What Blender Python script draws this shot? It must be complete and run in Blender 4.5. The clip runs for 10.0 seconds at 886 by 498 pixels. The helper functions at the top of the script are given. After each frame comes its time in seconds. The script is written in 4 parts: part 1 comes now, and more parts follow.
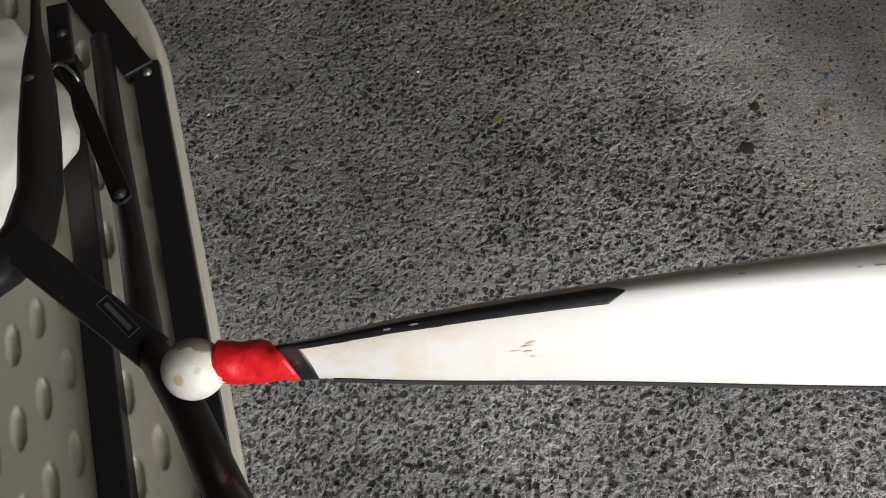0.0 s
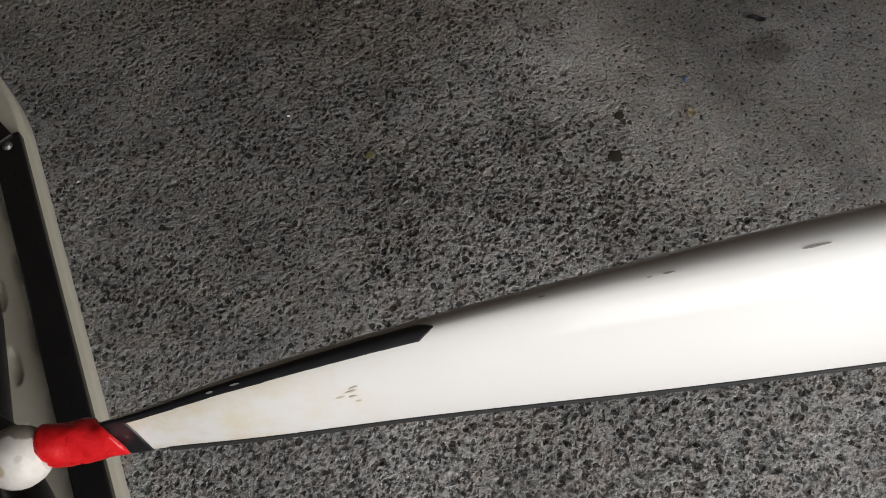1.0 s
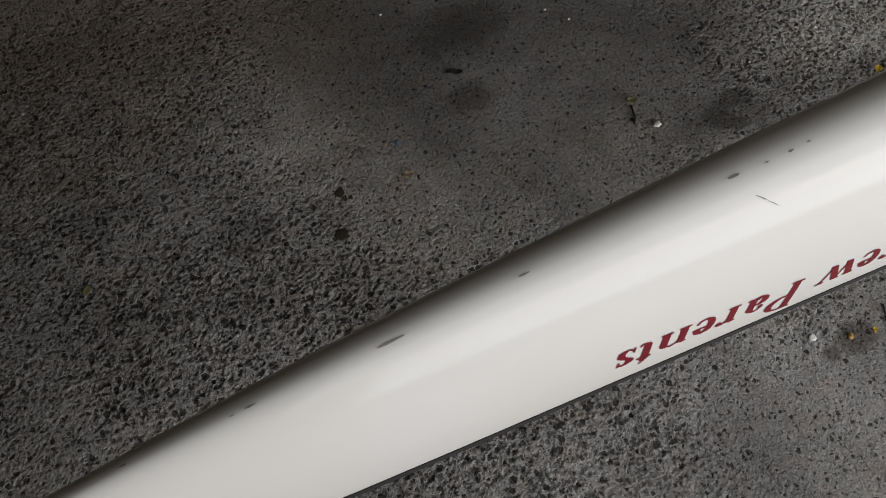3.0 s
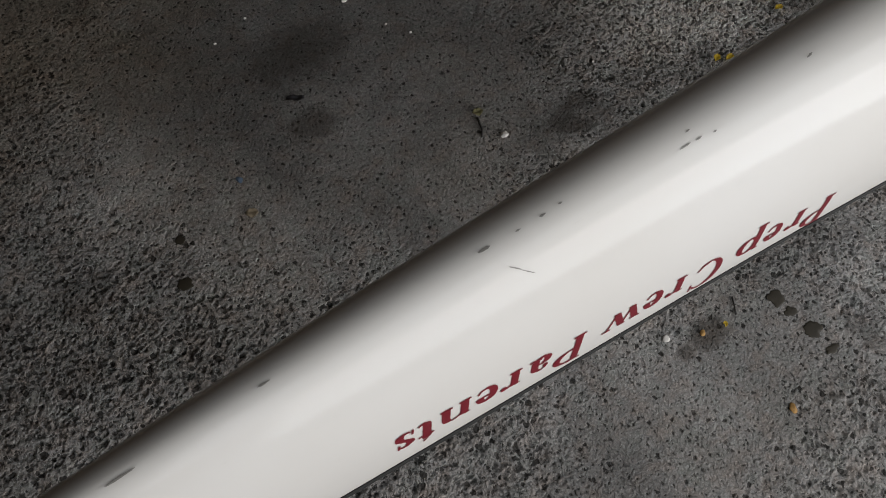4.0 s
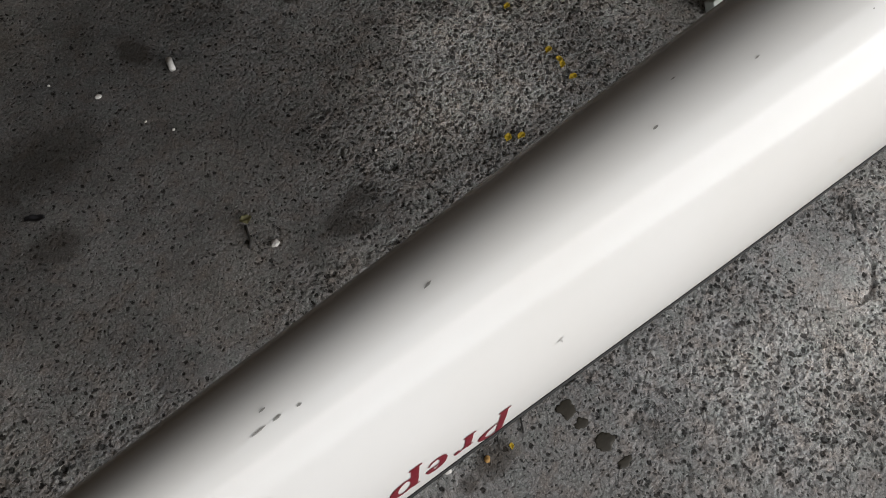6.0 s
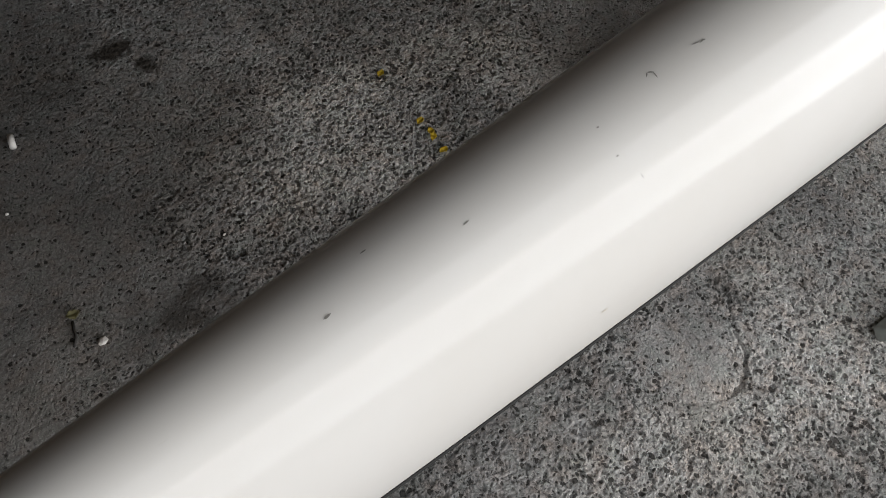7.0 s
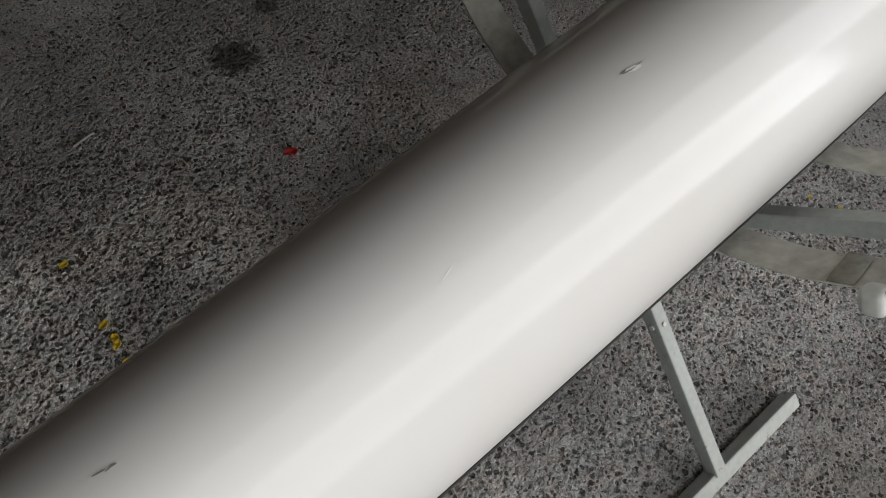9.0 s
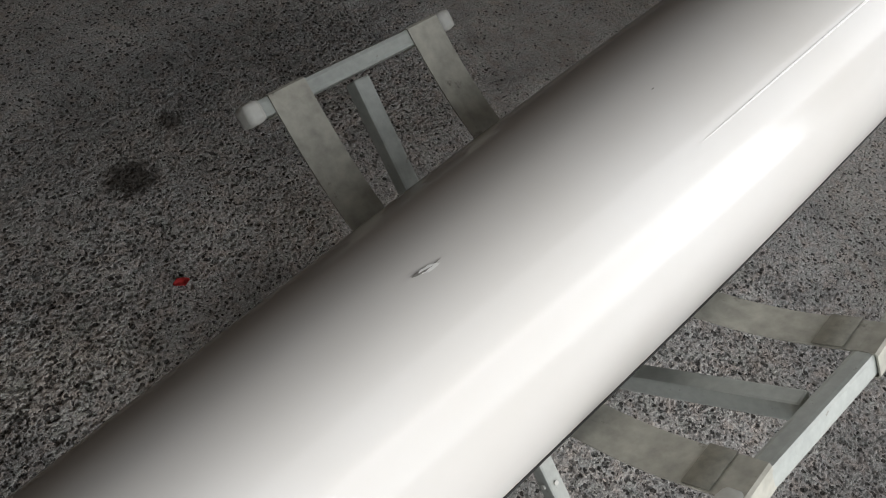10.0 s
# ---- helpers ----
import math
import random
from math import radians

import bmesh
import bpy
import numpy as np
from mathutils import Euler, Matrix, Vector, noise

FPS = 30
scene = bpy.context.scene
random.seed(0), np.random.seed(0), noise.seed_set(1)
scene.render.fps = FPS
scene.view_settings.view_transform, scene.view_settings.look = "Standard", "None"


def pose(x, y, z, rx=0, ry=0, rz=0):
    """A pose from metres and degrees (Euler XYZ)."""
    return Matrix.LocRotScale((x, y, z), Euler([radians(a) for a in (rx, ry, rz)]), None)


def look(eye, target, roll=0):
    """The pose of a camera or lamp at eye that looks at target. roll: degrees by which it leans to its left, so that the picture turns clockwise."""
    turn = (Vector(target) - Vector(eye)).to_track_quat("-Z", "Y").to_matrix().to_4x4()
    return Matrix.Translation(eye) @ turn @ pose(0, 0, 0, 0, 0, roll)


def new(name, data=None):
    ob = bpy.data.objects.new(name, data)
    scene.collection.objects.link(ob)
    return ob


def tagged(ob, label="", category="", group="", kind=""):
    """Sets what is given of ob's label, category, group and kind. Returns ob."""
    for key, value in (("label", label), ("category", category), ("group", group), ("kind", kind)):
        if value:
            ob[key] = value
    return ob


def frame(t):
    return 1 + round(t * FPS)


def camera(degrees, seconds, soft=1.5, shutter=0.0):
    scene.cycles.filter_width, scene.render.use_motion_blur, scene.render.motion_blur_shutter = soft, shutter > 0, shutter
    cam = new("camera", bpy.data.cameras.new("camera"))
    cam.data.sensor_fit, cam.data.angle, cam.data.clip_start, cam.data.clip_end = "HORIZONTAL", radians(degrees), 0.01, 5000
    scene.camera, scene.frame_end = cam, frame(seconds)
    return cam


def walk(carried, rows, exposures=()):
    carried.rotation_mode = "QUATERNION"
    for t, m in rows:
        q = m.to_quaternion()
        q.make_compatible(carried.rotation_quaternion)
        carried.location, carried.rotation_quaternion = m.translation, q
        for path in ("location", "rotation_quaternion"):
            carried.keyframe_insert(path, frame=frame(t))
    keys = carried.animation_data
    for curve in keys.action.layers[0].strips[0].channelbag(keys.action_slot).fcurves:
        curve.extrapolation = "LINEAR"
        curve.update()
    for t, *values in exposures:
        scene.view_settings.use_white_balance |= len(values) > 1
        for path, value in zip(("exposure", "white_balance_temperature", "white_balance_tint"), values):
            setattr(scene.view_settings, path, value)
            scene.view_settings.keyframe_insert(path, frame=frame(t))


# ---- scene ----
cam = camera(56.6, 10.0, soft=1.0)
PATH = [
    (0, (0.1, 0.06, 1.234), (0.097, 0.954, -0.555), -1.8),
    (0.5, (0.142, 0.059, 1.238), (0.185, 0.978, -0.538), -2.0),
    (1, (0.206, 0.062, 1.245), (0.342, 0.997, -0.518), -1.0),
    (1.5, (0.263, 0.057, 1.251), (0.488, 0.998, -0.5), 0.1),
    (2, (0.325, 0.05, 1.253), (0.618, 0.993, -0.487), 0.2),
    (2.5, (0.378, 0.055, 1.26), (0.757, 1.013, -0.455), 0.6),
    (2.7, (0.392, 0.057, 1.251), (0.827, 1.022, -0.446), 1.4),
    (3.8, (0.551, 0.056, 1.271), (1.167, 0.909, -0.43), 4.6),
    (4, (0.586, 0.066, 1.272), (1.226, 0.892, -0.433), 5.0),
    (4.5, (0.68, 0.084, 1.275), (1.372, 0.866, -0.431), 6.6),
    (5, (0.788, 0.094, 1.286), (1.515, 0.854, -0.415), 7.6),
    (5.2, (0.829, 0.103, 1.284), (1.569, 0.85, -0.417), 8.2),
    (6.3, (1.011, 0.107, 1.279), (1.832, 0.811, -0.403), 10.1),
    (6.5, (1.083, 0.092, 1.297), (1.892, 0.802, -0.389), 9.3),
    (7, (1.231, 0.069, 1.307), (2.083, 0.783, -0.356), 10.8),
    (7.5, (1.368, 0.045, 1.316), (2.257, 0.749, -0.331), 11.9),
    (8, (1.481, 0.044, 1.317), (2.407, 0.716, -0.324), 12.5),
    (8.5, (1.639, 0.061, 1.318), (2.632, 0.712, -0.291), 14.3),
    (9, (1.789, 0.074, 1.342), (2.831, 0.724, -0.237), 14.7),
    (9.5, (1.911, 0.073, 1.363), (2.97, 0.76, -0.189), 12.7),
    (9.8, (2.0, 0.064, 1.37), (3.079, 0.784, -0.152), 11.8),
    (10, (2.066, 0.052, 1.389), (3.167, 0.782, -0.112), 11.8),
]
walk(cam, [(t, look(eye, target, roll)) for t, eye, target, roll in PATH],
     [(0, 1.05), (0.5, 1.05), (1, 0.65), (1.5, 0.4), (2, -0.05), (2.5, -0.05), (4, -0.18), (4.5, -0.04), (6.5, -0.12), (7.5, -0.25), (8.5, -0.38), (9, -0.42), (9.5, -0.24), (10, -0.17)])

# ---- light: a wide doorway behind the camera, daylight from an overcast sky ----
world = bpy.data.worlds.new("sky")
scene.world = world
world.use_nodes = True
wn = world.node_tree
sky = wn.nodes.new("ShaderNodeTexSky")
sky.sky_type, sky.sun_disc = "NISHITA", False
sky.sun_elevation, sky.sun_rotation = radians(40), radians(160)
sky.air_density, sky.dust_density, sky.ozone_density = 0.4, 6.0, 0.0
haze = wn.nodes.new("ShaderNodeMix")
haze.data_type, haze.blend_type = "RGBA", "MULTIPLY"
haze.inputs[0].default_value = 1.0
haze.inputs[7].default_value = (1.0, 0.86, 0.70, 1)
wn.links.new(sky.outputs[0], haze.inputs[6])
wn.links.new(haze.outputs[2], wn.nodes["Background"].inputs[0])
wn.nodes["Background"].inputs[1].default_value = 0.05

DOOR_X0, DOOR_X1, DOOR_H, WALL_Y, EAST_X = 0.2, 7.6, 2.3, -0.55, 8.6
PORCH_Y, PORCH_H = -3.0, 2.05  # open front of an unseen porch, added to carry the low daylight


def daylight(name, eye, target, wide, high, energy):
    """An area lamp in the plane of an opening, for the sky's light and for added fill."""
    lamp = bpy.data.lights.new(name, "AREA")
    lamp.shape, lamp.size, lamp.size_y = "RECTANGLE", wide, high
    lamp.energy, lamp.color = energy, (0.95, 0.985, 1.035)
    new(name, lamp).matrix_world = look(eye, target)


def opening(name, x0, x1, y, z0, z1, energy):
    daylight(name, ((x0 + x1) / 2, y, (z0 + z1) / 2), ((x0 + x1) / 2, 1, (z0 + z1) / 2), x1 - x0, z1 - z0, energy)


opening("porch_front_daylight", 0.45, DOOR_X1, PORCH_Y, 0.03, PORCH_H, 185)
# added fill in the upper doorway, to lift hull top and floor
opening("doorway_fill", DOOR_X0 + 0.05, DOOR_X1 - 0.05, WALL_Y - 0.1, 1.0, DOOR_H - 0.05, 66)


# ---- materials ----
def mat(name, rough=0.5, metal=0.0):
    m = bpy.data.materials.new(name)
    m.use_nodes = True
    b = m.node_tree.nodes["Principled BSDF"]
    b.inputs["Roughness"].default_value, b.inputs["Metallic"].default_value = rough, metal
    return m, m.node_tree, b


def node(nt, kind, operation=None, feature=None, attribute_name=None, **sockets):
    n = nt.nodes.new("ShaderNode" + kind)
    if operation:
        n.operation = operation
    if feature:
        n.feature = feature
    if attribute_name:
        n.attribute_name = attribute_name
    for k, v in sockets.items():
        n.inputs[k].default_value = v
    return n


def coords(nt):
    return nt.nodes.new("ShaderNodeTexCoord").outputs["Object"]


def noise_tex(nt, co, scale, detail=4, rough=0.55, distort=0.0):
    n = node(nt, "TexNoise", Scale=scale, Detail=detail, Roughness=rough, Distortion=distort)
    nt.links.new(co, n.inputs["Vector"])
    return n.outputs["Fac"]


def ramp(nt, fac, *stops):
    r = nt.nodes.new("ShaderNodeValToRGB")
    e = r.color_ramp.elements
    while len(e) < len(stops):
        e.new(0.5)
    for el, (p, c) in zip(e, stops):
        el.position = p
        el.color = (*c, 1) if isinstance(c, tuple) else (c, c, c, 1)
    nt.links.new(fac, r.inputs[0])
    return r.outputs[0]


def mix(nt, fac, a, b, blend="MIX"):
    n = nt.nodes.new("ShaderNodeMix")
    n.data_type, n.blend_type = "RGBA", blend
    for sock, v in ((n.inputs[0], fac), (n.inputs[6], a), (n.inputs[7], b)):
        if isinstance(v, bpy.types.NodeSocket):
            nt.links.new(v, sock)
        else:
            sock.default_value = v if not isinstance(v, tuple) else (*v, 1)
    return n.outputs[2]


def bump(nt, bsdf, height, strength, distance):
    n = node(nt, "Bump", Strength=strength, Distance=distance)
    nt.links.new(height, n.inputs["Height"])
    nt.links.new(n.outputs[0], bsdf.inputs["Normal"])
    return n


def math_node(nt, op, a, b):
    n = node(nt, "Math", operation=op)
    for i, v in enumerate((a, b)):
        if isinstance(v, bpy.types.NodeSocket):
            nt.links.new(v, n.inputs[i])
        else:
            n.inputs[i].default_value = v
    return n.outputs[0]


def plain(name, colour, rough=0.5, metal=0.0, vary=0.15, scale=30.0, relief=0.0, wear_shade=None):
    """A surface of one colour with fine and coarse variation, some relief and optional worn specks."""
    m, nt, b = mat(name, rough, metal)
    co = coords(nt)
    fine, coarse = noise_tex(nt, co, scale * 6, 5), noise_tex(nt, co, scale * 0.4, 3)
    f = math_node(nt, "ADD", math_node(nt, "MULTIPLY", fine, 0.5), math_node(nt, "MULTIPLY", coarse, 0.5))
    lo, hi = tuple(c * (1 - vary) for c in colour), tuple(min(1, c * (1 + vary)) for c in colour)
    col = ramp(nt, f, (0.3, lo), (0.7, hi))
    if wear_shade:
        spots = ramp(nt, noise_tex(nt, co, scale * 2.2, 6, 0.7), (0.62, 0.0), (0.7, 1.0))
        col = mix(nt, spots, col, wear_shade)
    nt.links.new(col, b.inputs["Base Color"])
    nt.links.new(ramp(nt, fine, (0.2, max(0.02, rough - 0.08)), (0.8, min(1, rough + 0.1))), b.inputs["Roughness"])
    if relief:
        bump(nt, b, fine, 0.6, relief)
    return m


# Stains on the floor: x, y, radius across, radius ahead, strength (dark plus, pale minus)
STAINS = (
    (0.642, 0.859, 0.016, 0.016, 0.8), (0.672, 0.948, 0.011, 0.011, 0.7), (-0.305, 1.04, 0.009, 0.009, 0.6),
    (1.302, 0.289, 0.022, 0.018, 0.6), (1.46, 0.097, 0.012, 0.012, 0.6), (1.388, 0.12, 0.008, 0.008, 0.6),
    (2.698, 1.342, 0.078, 0.075, 0.85), (2.877, 1.446, 0.045, 0.04, 0.7), (1.666, 1.444, 0.06, 0.033, 0.95),
    (1.70, 1.37, 0.025, 0.032, 0.9), (1.347, 1.403, 0.04, 0.05, 0.7), (1.44, 0.80, 0.05, 0.035, 0.6), (1.50, 0.835, 0.055, 0.03, 0.55), (1.47, 0.775, 0.03, 0.02, 0.6),
    (1.003, 1.06, 0.06, 0.05, 0.5), (1.08, 1.251, 0.14, 0.09, 0.45), (0.483, 0.93, 0.07, 0.06, 0.35),
    (1.36, 0.295, 0.05, 0.035, 0.65), (1.60, 0.15, 0.03, 0.06, 0.4), (0.063, 1.257, 0.05, 0.03, 0.4), (2.28, 0.23, 0.03, 0.05, 0.4),
    (1.674, 0.925, 0.05, 0.025, -0.8), (1.852, 0.208, 0.032, 0.022, -0.8), (1.777, 0.134, 0.02, 0.02, -0.45),
    (1.84, 0.22, 0.03, 0.03, -0.4), (0.201, 0.936, 0.018, 0.02, -0.2), (1.80, 1.0, 0.16, 0.09, -0.28), (2.05, 0.93, 0.15, 0.08, -0.22), (1.32, 0.76, 0.03, 0.03, -0.3),
)


def ground_material():
    m, nt, b = mat("worn_exposed_aggregate", 0.85)
    b.inputs["Specular IOR Level"].default_value = 0.2
    co = coords(nt)
    warp = node(nt, "TexNoise", Scale=150.0, Detail=3.0)
    nt.links.new(co, warp.inputs["Vector"])
    shifted = node(nt, "VectorMath", operation="MULTIPLY_ADD")
    nt.links.new(warp.outputs["Color"], shifted.inputs[0])
    shifted.inputs[1].default_value = (0.010, 0.010, 0.0)
    nt.links.new(co, shifted.inputs[2])
    v = shifted.outputs[0]
    # depth of pits and crack, which darkens them as shade would
    worn = node(nt, "Attribute", attribute_name="wear_shade").outputs["Fac"]
    coarse = node(nt, "Attribute", attribute_name="coarse").outputs["Fac"]
    tone = node(nt, "Attribute", attribute_name="tone").outputs["Fac"]

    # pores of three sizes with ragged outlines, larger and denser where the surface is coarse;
    # each has a pale lip painted as its lit edge, a short slope and a bottom dark with dirt and shade
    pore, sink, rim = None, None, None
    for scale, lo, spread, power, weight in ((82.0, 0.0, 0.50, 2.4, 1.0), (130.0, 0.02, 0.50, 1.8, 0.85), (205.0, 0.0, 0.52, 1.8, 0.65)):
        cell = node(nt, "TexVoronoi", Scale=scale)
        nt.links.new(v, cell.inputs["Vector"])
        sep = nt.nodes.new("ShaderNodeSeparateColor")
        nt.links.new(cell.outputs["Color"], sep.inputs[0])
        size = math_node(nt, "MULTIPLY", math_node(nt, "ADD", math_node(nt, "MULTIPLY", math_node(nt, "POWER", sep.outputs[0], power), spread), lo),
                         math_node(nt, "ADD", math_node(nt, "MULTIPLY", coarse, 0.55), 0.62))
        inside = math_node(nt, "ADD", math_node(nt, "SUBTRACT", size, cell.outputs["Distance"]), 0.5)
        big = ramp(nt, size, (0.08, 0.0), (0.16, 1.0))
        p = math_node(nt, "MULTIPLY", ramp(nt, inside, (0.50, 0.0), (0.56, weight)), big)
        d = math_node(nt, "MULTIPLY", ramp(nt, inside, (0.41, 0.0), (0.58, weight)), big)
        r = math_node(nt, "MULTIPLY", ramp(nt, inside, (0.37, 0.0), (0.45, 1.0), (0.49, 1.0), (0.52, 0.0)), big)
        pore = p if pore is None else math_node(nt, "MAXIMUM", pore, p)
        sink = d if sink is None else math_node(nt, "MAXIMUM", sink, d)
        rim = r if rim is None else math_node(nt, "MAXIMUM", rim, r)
    lumps = noise_tex(nt, v, 165, 3, 0.55, 0.5)
    cell_wall = None
    for scale, push in ((118.0, 0.0), (71.0, 3.7)):
        moved = node(nt, "VectorMath", operation="MULTIPLY_ADD")
        nt.links.new(warp.outputs["Color"], moved.inputs[0])
        moved.inputs[1].default_value = (0.016, 0.016, 0.0)
        aside = node(nt, "Mapping")
        aside.inputs["Location"].default_value = (push, -push, 0.0)
        nt.links.new(co, aside.inputs["Vector"])
        nt.links.new(aside.outputs[0], moved.inputs[2])
        edge = node(nt, "TexVoronoi", Scale=scale, feature="DISTANCE_TO_EDGE")
        nt.links.new(moved.outputs[0], edge.inputs["Vector"])
        line = math_node(nt, "MULTIPLY", ramp(nt, edge.outputs["Distance"], (0.03, 1.0), (0.17, 0.0)), ramp(nt, noise_tex(nt, aside.outputs[0], 120, 3, 0.6), (0.40, 0.0), (0.54, 1.0)))
        cell_wall = line if cell_wall is None else math_node(nt, "MAXIMUM", cell_wall, line)
    cell_wall = math_node(nt, "MULTIPLY", cell_wall, math_node(nt, "ADD", math_node(nt, "MULTIPLY", coarse, 0.8), 0.2))
    grit = noise_tex(nt, co, 380, 2, 0.5)
    swell = noise_tex(nt, co, 60, 4, 0.6)
    relief = math_node(nt, "ADD", math_node(nt, "MULTIPLY", coarse, 0.45), 0.25)
    height = math_node(nt, "SUBTRACT", math_node(nt, "ADD", math_node(nt, "ADD", math_node(nt, "MULTIPLY", lumps, relief), math_node(nt, "MULTIPLY", cell_wall, 0.3)), math_node(nt, "MULTIPLY", grit, 0.08)),
                       math_node(nt, "MULTIPLY", sink, math_node(nt, "ADD", math_node(nt, "MULTIPLY", coarse, 0.5), 0.5)))

    grain = math_node(nt, "ADD", math_node(nt, "MULTIPLY", lumps, 0.55), math_node(nt, "ADD", math_node(nt, "MULTIPLY", grit, 0.25), math_node(nt, "MULTIPLY", swell, 0.2)))
    col = ramp(nt, grain, (0.36, (0.18, 0.178, 0.174)), (0.5, (0.275, 0.273, 0.268)), (0.63, (0.41, 0.408, 0.402)))
    specks = ramp(nt, noise_tex(nt, co, 290, 2, 0.5), (0.60, 0.0), (0.66, 0.5))
    col = mix(nt, specks, col, (0.62, 0.615, 0.605))
    col = mix(nt, math_node(nt, "MULTIPLY", rim, math_node(nt, "ADD", math_node(nt, "MULTIPLY", coarse, 0.5), 0.2)), col, (0.60, 0.597, 0.588))
    col = mix(nt, math_node(nt, "MULTIPLY", cell_wall, 0.38), col, (0.62, 0.617, 0.608))
    # near-black in the hollows: dirt together with painted shade
    dirt_shade = math_node(nt, "MAXIMUM", math_node(nt, "MULTIPLY", pore, 0.88), math_node(nt, "MULTIPLY", worn, 0.4))
    col = mix(nt, dirt_shade, col, (0.022, 0.0205, 0.0185))
    hue = ramp(nt, noise_tex(nt, co, 3.2, 6, 0.62), (0.36, (1.0, 0.965, 0.92)), (0.5, (1.0, 0.985, 0.965)), (0.64, (0.99, 0.985, 0.98)))
    col = mix(nt, 1.0, col, hue, "MULTIPLY")
    tint = ramp(nt, noise_tex(nt, co, 26.0, 4, 0.6), (0.36, (1.0, 0.94, 0.90)), (0.5, 1.0), (0.64, (0.95, 0.99, 0.975)))
    col = mix(nt, 1.0, col, tint, "MULTIPLY")
    grime = ramp(nt, noise_tex(nt, co, 7.0, 7, 0.7), (0.34, 0.72), (0.54, 1.0))
    col = mix(nt, 1.0, col, grime, "MULTIPLY")
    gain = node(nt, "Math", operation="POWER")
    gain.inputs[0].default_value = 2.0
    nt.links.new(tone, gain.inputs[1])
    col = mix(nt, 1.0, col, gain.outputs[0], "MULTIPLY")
    salts = ramp(nt, noise_tex(nt, co, 11.0, 8, 0.75), (0.64, 0.0), (0.76, 0.35))
    col = mix(nt, math_node(nt, "MULTIPLY", salts, math_node(nt, "SUBTRACT", 1.0, pore)), col, (0.55, 0.55, 0.54))
    # a broad darker, browner patch away from the boat
    mp = node(nt, "Mapping")
    mp.inputs["Location"].default_value = (-0.35 / 1.15, -1.75 / 0.7, 0)
    mp.inputs["Scale"].default_value = (1 / 1.15, 1 / 0.7, 0)
    nt.links.new(co, mp.inputs["Vector"])
    far = node(nt, "VectorMath", operation="LENGTH")
    nt.links.new(mp.outputs[0], far.inputs[0])
    patch = ramp(nt, math_node(nt, "ADD", far.outputs["Value"], math_node(nt, "SUBTRACT", noise_tex(nt, co, 4.0, 6, 0.65), 0.5)), (0.45, 0.85), (1.05, 0.0))
    col = mix(nt, patch, col, mix(nt, 1.0, col, (0.62, 0.53, 0.42), "MULTIPLY"))
    wobble = math_node(nt, "MULTIPLY", math_node(nt, "SUBTRACT", noise_tex(nt, co, 45, 4, 0.65), 0.5), 1.5)
    for x, y, rx, ry, k in STAINS:
        mp = node(nt, "Mapping")
        mp.inputs["Location"].default_value = (-x / rx, -y / ry, 0)
        mp.inputs["Scale"].default_value = (1 / rx, 1 / ry, 0)
        nt.links.new(co, mp.inputs["Vector"])
        far = node(nt, "VectorMath", operation="LENGTH")
        nt.links.new(mp.outputs[0], far.inputs[0])
        mask = ramp(nt, math_node(nt, "ADD", far.outputs["Value"], wobble), (0.55, abs(k)), (1.0, 0.0))
        if k < 0:
            mask = math_node(nt, "MULTIPLY", mask, math_node(nt, "SUBTRACT", 1.0, math_node(nt, "MULTIPLY", pore, 0.8)))
        col = mix(nt, mask, col, (0.040, 0.034, 0.027) if k > 0 else (0.55, 0.545, 0.535))
    nt.links.new(col, b.inputs["Base Color"])
    bump(nt, b, height, 1.0, 0.0070)
    return m


M_GROUND = ground_material()


def hull_material():
    m, nt, b = mat("white_gelcoat", 0.09)
    b.inputs["Specular IOR Level"].default_value = 0.22
    co = coords(nt)
    col = ramp(nt, noise_tex(nt, co, 3.0, 5), (0.3, (0.585, 0.562, 0.522)), (0.7, (0.615, 0.598, 0.568)))
    scuff = node(nt, "Mapping")
    scuff.inputs["Scale"].default_value = (6, 60, 60)
    nt.links.new(co, scuff.inputs["Vector"])
    grime = ramp(nt, noise_tex(nt, scuff.outputs[0], 3.0, 6, 0.7), (0.68, 0.0), (0.8, 0.35))
    sep = nt.nodes.new("ShaderNodeSeparateXYZ")
    nt.links.new(co, sep.inputs[0])
    aged = math_node(nt, "MULTIPLY", ramp(nt, sep.outputs[0], (0.0, 0.9), (0.22, 0.0)), ramp(nt, noise_tex(nt, co, 26, 5, 0.65), (0.42, 0.0), (0.6, 1.0)))
    col = mix(nt, aged, col, (0.56, 0.48, 0.34))
    nt.links.new(mix(nt, grime, col, (0.45, 0.42, 0.36)), b.inputs["Base Color"])
    nt.links.new(ramp(nt, noise_tex(nt, co, 14, 4), (0.3, 0.11), (0.7, 0.14)), b.inputs["Roughness"])
    bump(nt, b, noise_tex(nt, co, 9, 2), 0.08, 0.004)
    return m


M_HULL = hull_material()
M_BLACKTAPE = plain("black_vinyl_tape", (0.012, 0.012, 0.013), 0.35, wear_shade=(0.05, 0.05, 0.048))
M_RUBBER = plain("black_rubber_trim", (0.012, 0.012, 0.011), 0.75)
M_REDTAPE = plain("red_electrical_tape", (0.62, 0.012, 0.015), 0.3, vary=0.2, relief=0.001)


